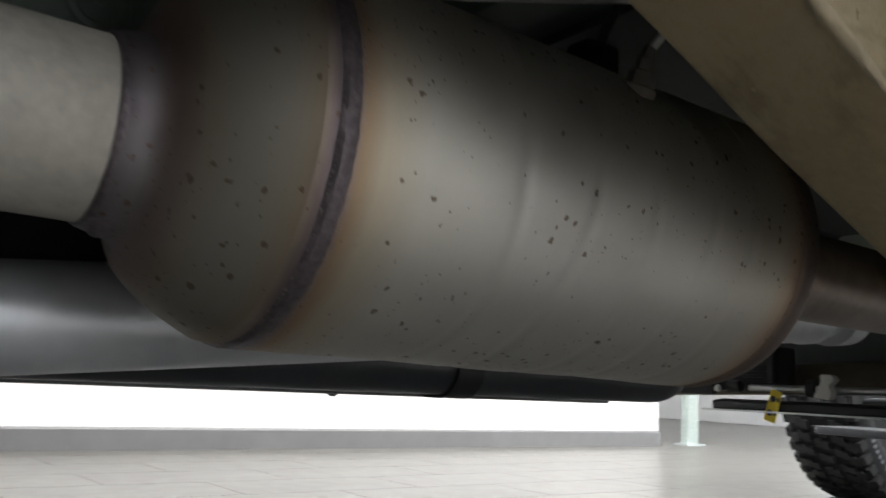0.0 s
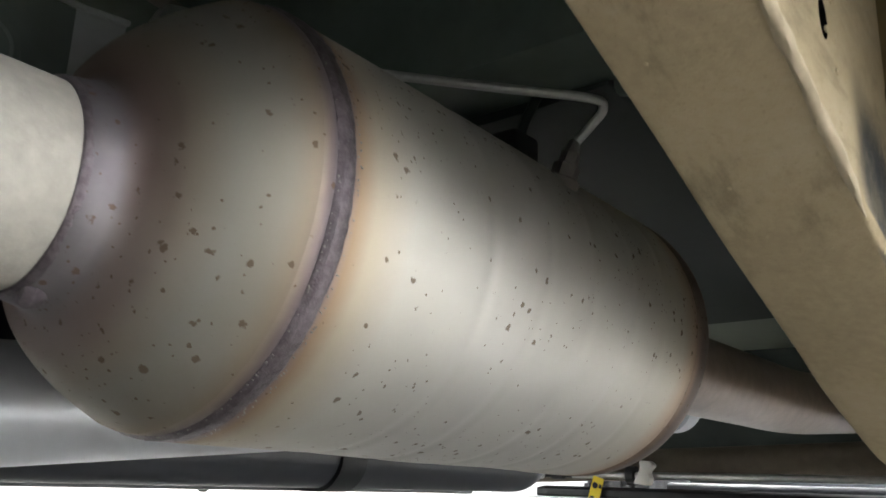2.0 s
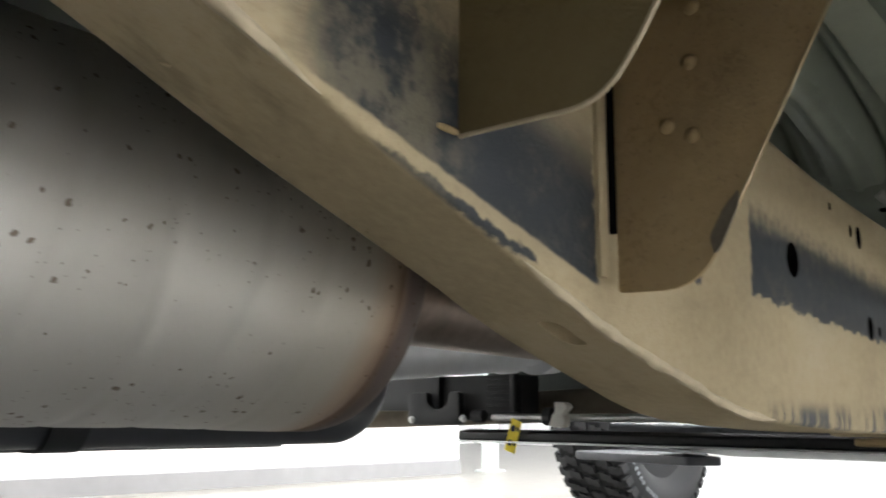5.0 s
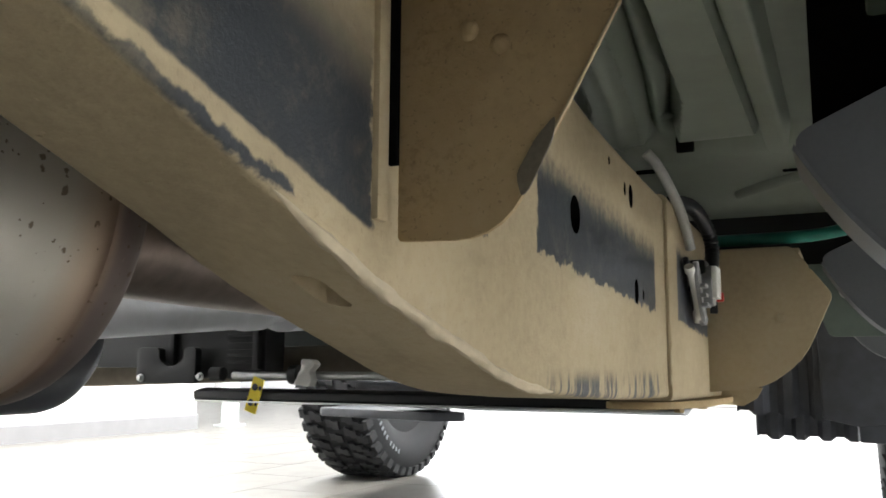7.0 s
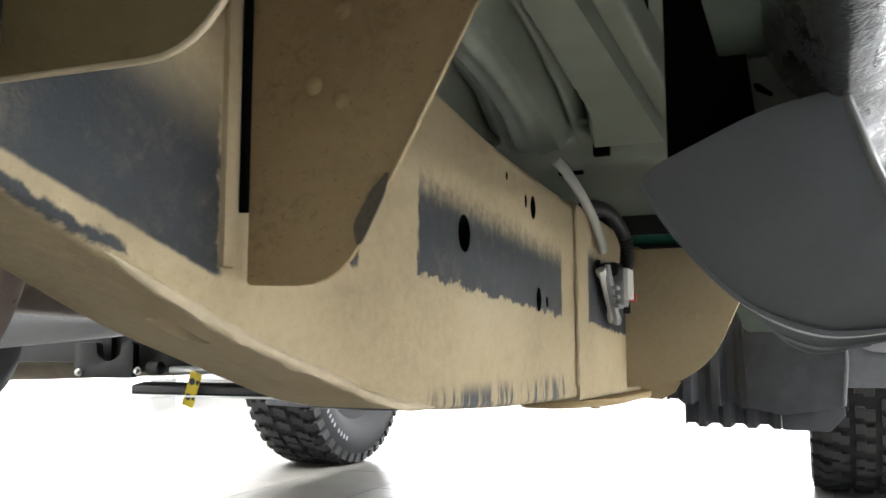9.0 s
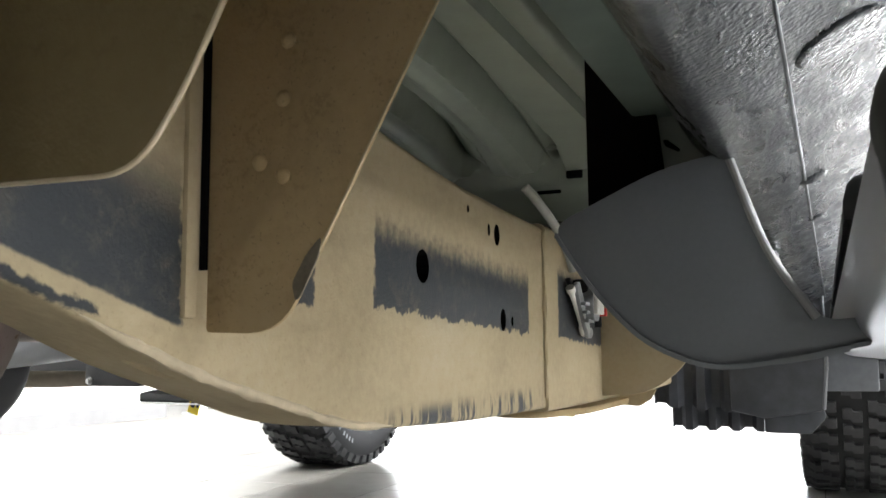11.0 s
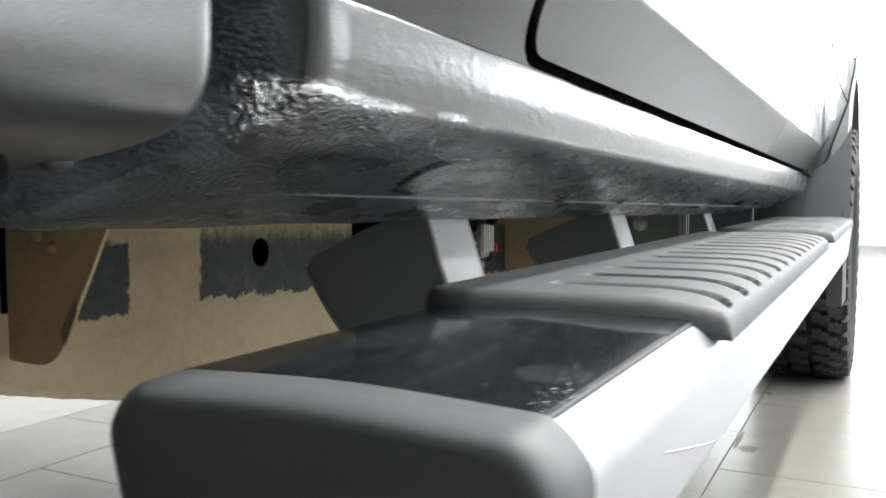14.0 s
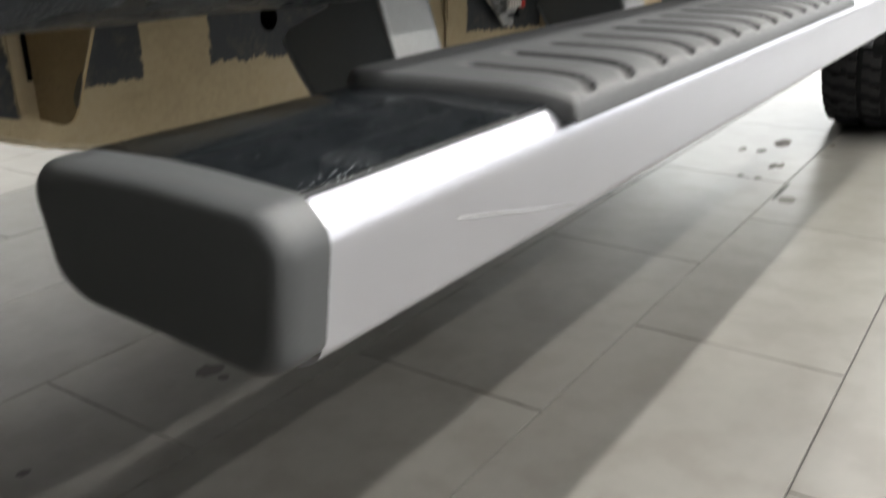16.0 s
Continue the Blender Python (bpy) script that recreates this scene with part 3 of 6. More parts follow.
def rounded(poly, r, steps=5):
    """The polygon with its corners rounded; r may be a list."""
    out = []
    k = len(poly)
    rs = r if isinstance(r, (list, tuple)) else [r] * k
    for i in range(k):
        a, b, c = Vector(poly[i - 1]), Vector(poly[i]), Vector(poly[(i + 1) % k])
        u, v = (a - b), (c - b)
        cut = min(rs[i], u.length * 0.45, v.length * 0.45)
        if cut < 1e-5:
            out.append(tuple(b))
            continue
        p, q = b + u.normalized() * cut, b + v.normalized() * cut
        for s in range(steps + 1):
            t = s / steps
            out.append(tuple((1 - t) ** 2 * p + 2 * t * (1 - t) * b + t * t * q))
    return out


def lathe(profile, origin, way, seg=64, bm=None, bumps=None):
    """A profile of (along, radius) turned about the line through origin."""
    bm = bm or bmesh.new()
    o, w = Vector(origin), Vector(way).normalized()
    s = w.orthogonal().normalized()
    u = w.cross(s)
    rings = []
    for d, r in profile:
        ring = []
        for k in range(seg):
            a = 2 * math.pi * k / seg
            rr = r + (bumps(d, a) if bumps else 0)
            ring.append(bm.verts.new(o + w * d + (s * math.cos(a) + u * math.sin(a)) * rr))
        rings.append(ring)
    for a, b in zip(rings, rings[1:]):
        for k in range(seg):
            bm.faces.new((a[k], a[(k + 1) % seg], b[(k + 1) % seg], b[k]))
    bm.faces.new(rings[0][::-1])
    bm.faces.new(rings[-1])
    return bm


def bolt(where, way, r, h, bm=None):
    """A flanged hexagon head."""
    one = lathe([(0, r * 1.5), (h * 0.25, r * 1.5), (h * 0.3, r * 1.3)], where, way, 16)
    two = lathe([(h * 0.3, r), (h * 0.9, r), (h, r * 0.8)], where, way, 6)
    return merge(merge(bm or bmesh.new(), one), two)


def dome(where, way, r, h, bm=None):
    return lathe([(-0.002, r), (0, r), (h * 0.5, r * 0.85), (h * 0.85, r * 0.5), (h, r * 0.12)], where, way, 14, bm)


def cut_holes(ob, cutters):
    """Cuts shapes out of a mesh for good."""
    for bm in cutters:
        me = bpy.data.meshes.new("cutter")
        bmesh.ops.recalc_face_normals(bm, faces=bm.faces)
        bm.to_mesh(me)
        bm.free()
        tool = new("cutter", me)
        mod = ob.modifiers.new("cut", "BOOLEAN")
        mod.operation, mod.object, mod.solver = "DIFFERENCE", tool, "EXACT"
        made = bpy.data.meshes.new_from_object(ob.evaluated_get(bpy.context.evaluated_depsgraph_get()))
        ob.modifiers.clear()
        old, ob.data = ob.data, made
        made.name = old.name
        bpy.data.meshes.remove(old)
        bpy.data.objects.remove(tool)
        bpy.data.meshes.remove(me)


def slot_cutter(x, y, z, w, h, depth=0.08, seg=16, lean=0.0):
    """An upright oval prism along x, w wide in y and h high."""
    poly = []
    for k in range(seg):
        a = 2 * math.pi * k / seg
        poly.append((y + w / 2 * math.cos(a), z + h / 2 * math.sin(a)))
    return prism(poly, "x", x - depth, x + depth)


# ---- the room ----
X0, X1, Y0, Y1, H = ROOM


def wall(name, lo, hi, label, material=None):
    return tagged(part(name, box(lo, hi), material or M_WALL), label, "wall", kind="structure")


WALL_X = -3.9
wall("wall_west", (WALL_X - 0.2, Y0, -0.02), (WALL_X, 4.9, H), "plain bright white painted showroom wall")
wall("wall_west_far", (X0, 5.1, -0.02), (X0 + 0.2, Y1, H), "plain bright white showroom wall further back")
wall("wall_return", (X0, 4.9, -0.02), (WALL_X - 0.2, 5.1, H), "short white return wall behind the skirting's end")
def glazed(along, at, span, ends, tag, foot=0.15):
    """An outer wall with an added unseen glazed opening, mullions and a glowing fill backdrop."""
    def slab(name, a, b, z0, z1, label, deep=0.2, off=0.0, m=None, cat="wall", group="", bevel=0.0):
        lo, hi = ((at + off, a, z0), (at + off + deep, b, z1)) if along == "y" else ((a, at + off, z0), (b, at + off + deep, z1))
        return tagged(part(name, box(lo, hi, bevel), m or M_WALL), label, cat, group, "structure")
    slab("wall_" + tag, ends[0], span[0], -0.02, H, "plain white wall beside the added glazing")
    slab("wall_" + tag + "_end", span[1], ends[1], -0.02, H, "plain white wall past the added glazing")
    slab("wall_" + tag + "_low", span[0], span[1], -0.02, foot, "low white upstand under the glazing")
    slab("wall_" + tag + "_top", span[0], span[1], 3.15, H, "white band above the glazing")
    slab("backdrop", ends[0] - 3, ends[1] + 3, -2, 8, "glowing overcast backdrop behind the added glazing", 0.1, 0.6, M_SKY, "backdrop")
    n = round((span[1] - span[0]) / 1.5)
    for k in range(n + 1):
        c = span[0] + 0.03 + (span[1] - span[0] - 0.06) * k / n
        slab("window_mullion", c - 0.03, c + 0.03, foot, 3.15, "slim white mullion of the added glazing", 0.06, 0.02, M_WALL, "window", "window mullions", 0.004)


glazed("y", X1, EAST_Y, (Y0, Y1 + 0.2), "east")
# upstand raised so the door's lower reflection stays grey
glazed("x", Y1, NORTH_X, (X0, X1), "north", 0.9)
# unseen wall, its grey chosen to hold back light from behind
wall("wall_south", (WALL_X - 0.2, Y0 - 0.2, -0.02), (X1, Y0, H), "unseen closing wall, kept dark grey to cut light from the rear", M_GREYWALL)
tagged(part("ceiling", box((X0, Y0, H), (X1, Y1, H + 0.2)), M_CEIL), "plain white showroom ceiling", "ceiling", kind="structure")
tagged(part("baseboard", prism([(WALL_X, 0.0), (WALL_X + 0.02, 0.0), (WALL_X + 0.02, 0.09), (WALL_X + 0.012, 0.1), (WALL_X, 0.1)], "y", Y0, 4.9), M_SKIRT),
       "pale grey skirting along the white wall", "baseboard", kind="structure")
for px, py, length, power in PANELS:
    fix = tagged(empty("ceiling_light"), "long white ceiling light strip over the showroom", "ceiling light", "ceiling lights")
    fix.location = (px, py, H - 0.04)
    part("frame", box((-0.06, -length / 2 - 0.03, -0.03), (0.06, length / 2 + 0.03, 0.04), 0.004), M_WALL, fix)
    part("diffuser", box((-0.045, -length / 2, -0.05), (0.045, length / 2, -0.032)), M_GLASSY, fix)

post = tagged(empty("post"), "slim grey-green metal post on a square foot plate", "post")
post.location = (-3.9, 5.25, 0)
part("shaft", box((-0.03, -0.06, 0.012), (0.03, 0.06, 2.4), 0.004), speckled("post_paint", (0.45, 0.52, 0.5), 0.4), post)
part("foot_plate", box((-0.06, -0.1, 0.0), (0.06, 0.1, 0.014), 0.002), speckled("plate_paint", (0.4, 0.44, 0.44), 0.4), post)

# ---- the truck ----
truck = tagged(empty("pickup_truck"), "dark grey pickup truck with dusty tan chassis parked on tiles", "pickup truck")


# chassis rail: box section that drops from the rear and runs level to the front
RAIL_X, RAIL_IN = -0.187, -0.287
RAIL = [(-0.6, 0.85, 1.07), (-0.2, 0.745, 0.98), (0.0, 0.676, 0.92), (0.1, 0.640, 0.89), (0.2, 0.604, 0.855), (0.3, 0.567, 0.82), (0.4, 0.529, 0.785), (0.45, 0.508, 0.765), (0.5, 0.488, 0.745),
        (0.55, 0.470, 0.728), (0.6, 0.452, 0.71), (0.65, 0.434, 0.693), (0.71, 0.413, 0.672), (0.806, 0.389, 0.647), (0.905, 0.368, 0.626), (1.07, 0.358, 0.606), (1.2, 0.354, 0.599),
        (1.4, 0.351, 0.593), (1.7, 0.348, 0.588), (2.2, 0.345, 0.585), (2.8, 0.36, 0.6), (3.8, 0.40, 0.62)]


def rail_z(y):
    p = smooth_path([(a, b, c) for a, b, c in RAIL], 6)
    ys = [q[0] for q in p]
    return float(np.interp(y, ys, [q[1] for q in p])), float(np.interp(y, ys, [q[2] for q in p]))


def rail_mesh(x_out, x_in, y0, y1, grow=0.0, steps=70):
    bm = bmesh.new()
    rings = []
    for i in range(steps + 1):
        y = y0 + (y1 - y0) * i / steps
        zb, zt = rail_z(y)
        rise = 0.013 * max(0.0, min(1.0, (0.95 - y) / 0.3))
        poly = rounded([(x_in - grow, zb - grow + rise), (x_out + grow, zb - grow), (x_out + grow, zt + grow), (x_in - grow, zt + grow)], [0.008, 0.007, 0.012, 0.012], 5)
        rings.append([bm.verts.new((x, y, z)) for x, z in poly])
    k = len(rings[0])
    for a, b in zip(rings, rings[1:]):
        for j in range(k):
            bm.faces.new((a[j], a[(j + 1) % k], b[(j + 1) % k], b[j]))
    bm.faces.new(rings[0][::-1])
    bm.faces.new(rings[-1])
    return bm


rail = part("frame_rail", rail_mesh(RAIL_X, RAIL_IN, -0.6, 1.44), M_RAIL, truck, "chassis rail caked in tan dust with wiped dark patches")
cut_holes(rail, [
    slot_cutter(RAIL_X, 1.02, 0.507, 0.029, 0.032), slot_cutter(RAIL_X, 1.223, 0.560, 0.019, 0.025), slot_cutter(RAIL_X, 1.24, 0.463, 0.019, 0.026),
    slot_cutter(RAIL_X, 0.401, 0.602, 0.017, 0.027), slot_cutter(RAIL_X, 1.197, 0.563, 0.008, 0.014), slot_cutter(RAIL_X, 1.272, 0.462, 0.008, 0.012),
    slot_cutter(RAIL_X, 1.135, 0.578, 0.006, 0.008),
    prism(rounded([(-0.234, 0.688), (-0.216, 0.688), (-0.216, 0.726), (-0.234, 0.726)], 0.0085), "z", 0.38, 0.428)])
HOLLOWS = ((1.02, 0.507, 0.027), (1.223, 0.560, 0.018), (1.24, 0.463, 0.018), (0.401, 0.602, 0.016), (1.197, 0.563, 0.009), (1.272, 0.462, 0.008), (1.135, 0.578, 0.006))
# hole walls coloured black for the shade inside the rail
rail.data.materials.append(M_SHADE_BLACK)
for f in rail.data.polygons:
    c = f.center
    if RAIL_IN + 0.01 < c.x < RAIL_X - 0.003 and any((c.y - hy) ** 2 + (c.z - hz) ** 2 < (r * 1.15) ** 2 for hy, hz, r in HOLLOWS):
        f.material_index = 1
rail_front = part("frame_rail", rail_mesh(RAIL_X, RAIL_IN, 1.40, 3.8, 0.004, 50), M_RAIL_FRONT, truck, "overlapping front length of dusty tan chassis rail")
M_PALE_DUST = speckled("pale_dust", (0.46, 0.39, 0.275), 0.8, 0, 0.2, 90, 0.2)
for y0, y1, wide in ((-0.10, 0.47, 0.0046), (0.615, 0.96, 0.0043)):
    n_b = int((y1 - y0) * 130)
    ys = [y0 + (y1 - y0) * k / n_b for k in range(n_b + 1)]
    bead = [(RAIL_X - 0.0022 + 0.0010 * noise.noise((y * 40, 0, 0)), y, rail_z(y)[0] + 0.0022 + 0.0010 * noise.noise((y * 30, 5, 0))) for y in ys]
    girth = [wide * (0.85 + 0.22 * noise.noise((k * 0.4, 2, 0))) * min(1.0, 0.2 + k / 6, 0.2 + (n_b - k) / 6) for k in range(n_b + 1)]
    part("weld_bead", tube(bead, girth, 10, wobble=0.35), M_PALE_DUST, rail, "raised pale weld bead along the rail's lower edge")
part("lap_bead", tube([(RAIL_X + 0.002, 1.397 + 0.004 * noise.noise((0, 0, z * 30)), z) for z in np.linspace(0.365, 0.585, 30)], 0.0025, 8, wobble=0.4), M_DUST, rail_front)
part("frame_rail", rail_mesh(-1.06, -1.16, -0.6, 0.6, 0, 30), M_DUST, truck, "far chassis rail coated in tan dust")

# cab mount bracket: two flared plates on the rail, a shelf and the mount's washer
bracket = empty("cab_mount_bracket", truck)
bracket["label"] = "flared cab mount bracket of two dusty tan plates"
plate_a = rounded([(-0.190, 0.505), (-0.103, 0.503), (-0.078, 0.536), (-0.0177, 0.648), (0.02, 0.72), (-0.190, 0.72)], [0, 0.022, 0.02, 0.02, 0, 0])
part("rear_plate", prism(plate_a, "y", 0.559, 0.5628, 0.0010), M_OLIVE_SHADED, bracket, "olive-brown dusty plate, its rear-side shade put into the colour")
plate_b = rounded([(-0.183, 0.441), (-0.130, 0.439), (-0.098, 0.498), (-0.0244, 0.631), (-0.0244, 0.70), (-0.183, 0.70)], [0.003, 0.024, 0.02, 0.02, 0, 0])
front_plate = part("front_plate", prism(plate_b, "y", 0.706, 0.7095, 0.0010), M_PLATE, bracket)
part("edge_lip", tube(smooth_path([(-0.125, 0.707, 0.452), (-0.098, 0.706, 0.498), (-0.061, 0.706, 0.565), (-0.0255, 0.706, 0.628)], 5), 0.0009, 8), M_DUST, bracket)
part("edge_lip", tube([(x, 0.560, z) for x, z in [(-0.187, 0.505)] + plate_a[1:19]], 0.0013, 8), M_PALE_DUST, bracket)
part("weld_strip", box((-0.190, 0.688, 0.449), (-0.1835, 0.6985, 0.69), 0.002), M_DUST, bracket)
# solid black strip stands for the shaded gap
part("joint", box((-0.1866, 0.7030, 0.478), (-0.1822, 0.7058, 0.69)), M_SHADE_BLACK, bracket, "black box that stands for the shade in the joint beside the plate")
part("scrape", prism(rounded([(-0.1035, 0.494), (-0.113, 0.484), (-0.1225, 0.468), (-0.120, 0.4575), (-0.1165, 0.4605), (-0.1045, 0.4835)], 0.003, 2), "y", 0.7052, 0.7062), M_SCRAPE, bracket, "dark scraped edge")
def clump(where, size, seed, flat=0.4):
    """A small dried mud clump."""
    bm = bmesh.new()
    bmesh.ops.create_icosphere(bm, subdivisions=2, radius=1.0)
    for v in bm.verts:
        k = 1 + 0.35 * noise.noise(v.co * 1.6 + Vector((seed, 0, 0))) + 0.15 * noise.noise(v.co * 4 + Vector((0, seed, 0)))
        v.co = Vector(where) + Vector((v.co.x * size[0], v.co.y * size[1], v.co.z * size[2])) * k
    return bm


part("mud_clump", clump((-0.184, 0.5595, 0.615), (0.009, 0.004, 0.007), 1), M_OLIVE_SHADED, bracket)
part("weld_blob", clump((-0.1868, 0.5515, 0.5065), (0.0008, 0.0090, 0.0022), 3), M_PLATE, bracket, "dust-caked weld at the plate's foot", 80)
part("mud_clump", clump((-0.176, 0.5590, 0.609), (0.006, 0.003, 0.004), 2), M_OLIVE_SHADED, bracket)
rnd = random.Random(11)
for k in range(80):
    y = rnd.uniform(0.12, 0.62)
    zb, zt = rail_z(y)
    sz = rnd.uniform(0.0007, 0.0016) if k % 9 else rnd.uniform(0.002, 0.003)
    if k % 3:
        spot = (RAIL_X - rnd.uniform(0.012, 0.085), y, zb + 0.0005 + 0.013 * max(0.0, min(1.0, (0.95 - y) / 0.3)) * 0.6)
        dims = (sz, sz * rnd.uniform(0.8, 2.0), sz * 0.5)
    else:
        spot = (RAIL_X, min(y, 0.42), rail_z(min(y, 0.42))[0] + rnd.uniform(0.02, 0.16))
        dims = (sz * 0.5, sz * rnd.uniform(0.8, 1.6), sz)
    part("mud_clump", clump(spot, dims, k + 5.0), M_DUST, rail)
part("shelf", box((-0.187, 0.566, 0.695), (-0.02, 0.706, 0.702), 0.001), M_DUST, bracket)
for bx, bz in ((-0.130, 0.531), (-0.146, 0.540), (-0.130, 0.577), (-0.127, 0.612)):
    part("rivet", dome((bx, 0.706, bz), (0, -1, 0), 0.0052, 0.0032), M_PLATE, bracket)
part("washer", lathe([(0, 0.047), (0.004, 0.049), (0.012, 0.046), (0.014, 0.04)], (-0.040, 0.645, 0.650), (0, 0, 1), 40), M_MOUNT, bracket, "round pale zinc mount washer")
part("nut", lathe([(-0.004, 0.016), (-0.003, 0.0185), (0.0, 0.0185), (0.0005, 0.026), (0.003, 0.026)], (-0.040, 0.645, 0.648), (0, 0, 1), 6), M_MOUNT, bracket)

# front cab mount bracket
fb = empty("cab_mount_bracket", truck)
fb["label"] = "front cab mount bracket, rounded dusty tan plate"
fpoly = rounded([(-0.185, 0.352), (-0.105, 0.358), (-0.05, 0.40), (-0.008, 0.492), (-0.06, 0.565), (-0.185, 0.565)], [0, 0.03, 0.03, 0.01, 0.01, 0])
fplate = part("plate", prism(fpoly, "y", 1.70, 1.708, 0.0015), M_DUST, fb)
cut_holes(fplate, [prism([(-0.035 + 0.004 * math.cos(a), 0.534 + 0.005 * math.sin(a)) for a in np.linspace(0, 2 * math.pi, 12, endpoint=False)], "y", 1.69, 1.72)])
part("dent_ridge", dome((-0.08, 1.70, 0.46), (0, -1, 0), 0.008, 0.002), M_DUST, fb)
part("shelf", box((-0.187, 1.708, 0.555), (-0.05, 1.83, 0.563), 0.001), M_DUST, fb)
part("gusset", prism([(-0.187, 0.33), (-0.187, 0.355), (-0.12, 0.357), (-0.13, 0.34), (-0.15, 0.328)], "y", 1.83, 1.84), M_DUST, fb)
under = part("crossmember_flange", prism(rounded([(-0.28, 1.44), (-0.21, 1.44), (-0.168, 1.55), (-0.160, 1.80), (-0.19, 1.90), (-0.28, 1.93)], 0.03), "z", 0.334, 0.344, 0.003), M_PLATE, truck, "dusty tan flange under the chassis rail")
for bx, by in ((-0.215, 1.62), (-0.205, 1.77), (-0.215, 1.88)):
    part("bolt", bolt((bx, by, 0.334), (0, 0, -1), 0.008, 0.01), M_PLATE, under)

# exhaust can
CAN_O, CAN_W = Vector((-0.5534 + 0.0066 * 0.4, 0.0, 0.5043 + 0.0166 * 0.4)), Vector((-0.0066, 1, -0.0166))
R = 0.1463
can = empty("exhaust_canister", truck)
can["label"] = "large steel exhaust canister, heat-tinted, with rust specks"


def ripple(d, a):
    g = 0.0
    for c in (0.395, 0.465, 0.54, 0.61, 0.675):
        g -= 0.0011 * math.exp(-((d - c - 0.012 * math.cos(a + 0.6) - 0.004 * math.sin(3 * a + c * 40)) / 0.0065) ** 2)
    return g + 0.0010 * noise.noise((d * 9, math.cos(a) * 1.5, math.sin(a) * 1.5))


prof = [(0.2465, R - 0.012)] + [(0.2465 + 0.004 * i, R - 0.0115 + 0.0115 * min(1, i / 2)) for i in range(3)]
prof += [(d, R) for d in np.linspace(0.263, 0.745, 190)]
prof += [(0.749, R - 0.0006), (0.752, R - 0.0022), (0.755, R - 0.0026), (0.757, R - 0.0012), (0.760, R + 0.0002), (0.772, R + 0.0002), (0.778, R - 0.0008), (0.782, R - 0.0035), (0.7835, R - 0.007), (0.781, R - 0.010), (0.766, R - 0.016), (0.764, 0.06)]
part("shell", lathe(prof, CAN_O, CAN_W, 128, bumps=ripple), M_CAN, can)


def dome_mesh():
    """The inlet dome: a squat neck, set a little low, that swells to the can's full girth."""
    rows = [(0.140, 0.0640, 1.0), (0.144, 0.0662, 1.0), (0.150, 0.0675, 1.0), (0.157, 0.0688, 1.0), (0.1625, 0.0710, 1.0), (0.1665, 0.0750, 0.97), (0.1695, 0.0805, 0.92)]
    for a in np.linspace(0.10, math.pi / 2, 26):
        rows.append((0.1695 + 0.0625 * math.sin(a) ** 1.12, 0.082 + (R - 0.085) * math.sin(a) ** 0.66, max(0.0, 0.9 - 0.9 * math.sin(a) ** 0.66)))
    rows += [(0.240, R - 0.002, 0.0), (0.248, R - 0.004, 0.0)]
    bm = bmesh.new()
    w = CAN_W.normalized()
    sx = w.orthogonal().normalized()
    up = w.cross(sx)
    rings = []
    for d, rad, low in rows:
        o = CAN_O + w * d + Vector((0, 0, -0.012)) * low
        rings.append([bm.verts.new(o + (sx * math.cos(t) + up * math.sin(t)) * (rad + 0.0009 * noise.noise((d * 14, math.cos(t) * 2, math.sin(t) * 2)))) for t in np.linspace(0, 2 * math.pi, 112, endpoint=False)])
    for a, b in zip(rings, rings[1:]):
        for k in range(112):
            bm.faces.new((a[k], a[(k + 1) % 112], b[(k + 1) % 112], b[k]))
    bm.faces.new(rings[0][::-1])
    bm.faces.new(rings[-1])
    return bm


part("inlet_dome", dome_mesh(), M_CAN, can, "domed inlet with purple and brown heat tint")
part("weld_ring", lathe([(0.240, R - 0.010), (0.242, R - 0.002), (0.2455, R + 0.0006), (0.2535, R + 0.0006), (0.257, R - 0.0015), (0.259, R - 0.01)], CAN_O, CAN_W, 200,
                        bumps=lambda d, a: 0.0010 * noise.noise((d * 500, a * 70, 1)) + 0.0005 * noise.noise((d * 90, a * 14, 5))), M_WELD, can, "dark weld ring round the canister")
def spatter():
    """Fine weld spatter along both edges of the ring."""
    rnd = random.Random(4)
    bm = bmesh.new()
    w = CAN_W.normalized()
    sx = w.orthogonal().normalized()
    up = w.cross(sx)
    for k in range(520):
        a = rnd.uniform(0, 2 * math.pi)
        d = rnd.choice((0.2435, 0.2575)) + rnd.gauss(0, 0.0011)
        rad = rnd.uniform(0.0003, 0.0008)
        c = CAN_O + w * d + (sx * math.cos(a) + up * math.sin(a)) * (R + 0.0002 - 0.0015 * (d < 0.25))
        bmesh.ops.create_icosphere(bm, subdivisions=1, radius=rad, matrix=Matrix.Translation(c))
    return bm


beads = part("weld_spatter", spatter(), M_FITTING, can, "pale weld spatter beads")
beads["kind"] = "stuff"
PIPE_O = CAN_O + Vector((0.0, 0.0, -0.012))
part("inlet_pipe", lathe([(-0.9, 0.0625), (-0.2, 0.0625), (0.138, 0.0625), (0.1395, 0.0618), (0.141, 0.055)], PIPE_O, CAN_W, 64, bumps=lambda d, a: 0.0006 * noise.noise((d * 10, a * 2, 7))), M_PIPE, can, "pale steel inlet pipe")
part("neck_bead", lathe([(0.1375, 0.060), (0.1382, 0.0638), (0.1405, 0.0652), (0.1432, 0.0655), (0.146, 0.064)], PIPE_O, CAN_W, 200, bumps=lambda d, a: 0.0008 * noise.noise((d * 300, a * 60, 8))), M_WELD, can, "ragged weld bead at the neck")
part("weld_blob", lathe([(0, 0.002), (0.002, 0.009), (0.007, 0.011), (0.013, 0.009), (0.018, 0.002)], PIPE_O + Vector((0.010, 0.140, -0.064)), (0.2, 1, -0.1), 14, bumps=lambda d, a: 0.002 * noise.noise((d * 90, a * 3, 9))), M_WELD, can)
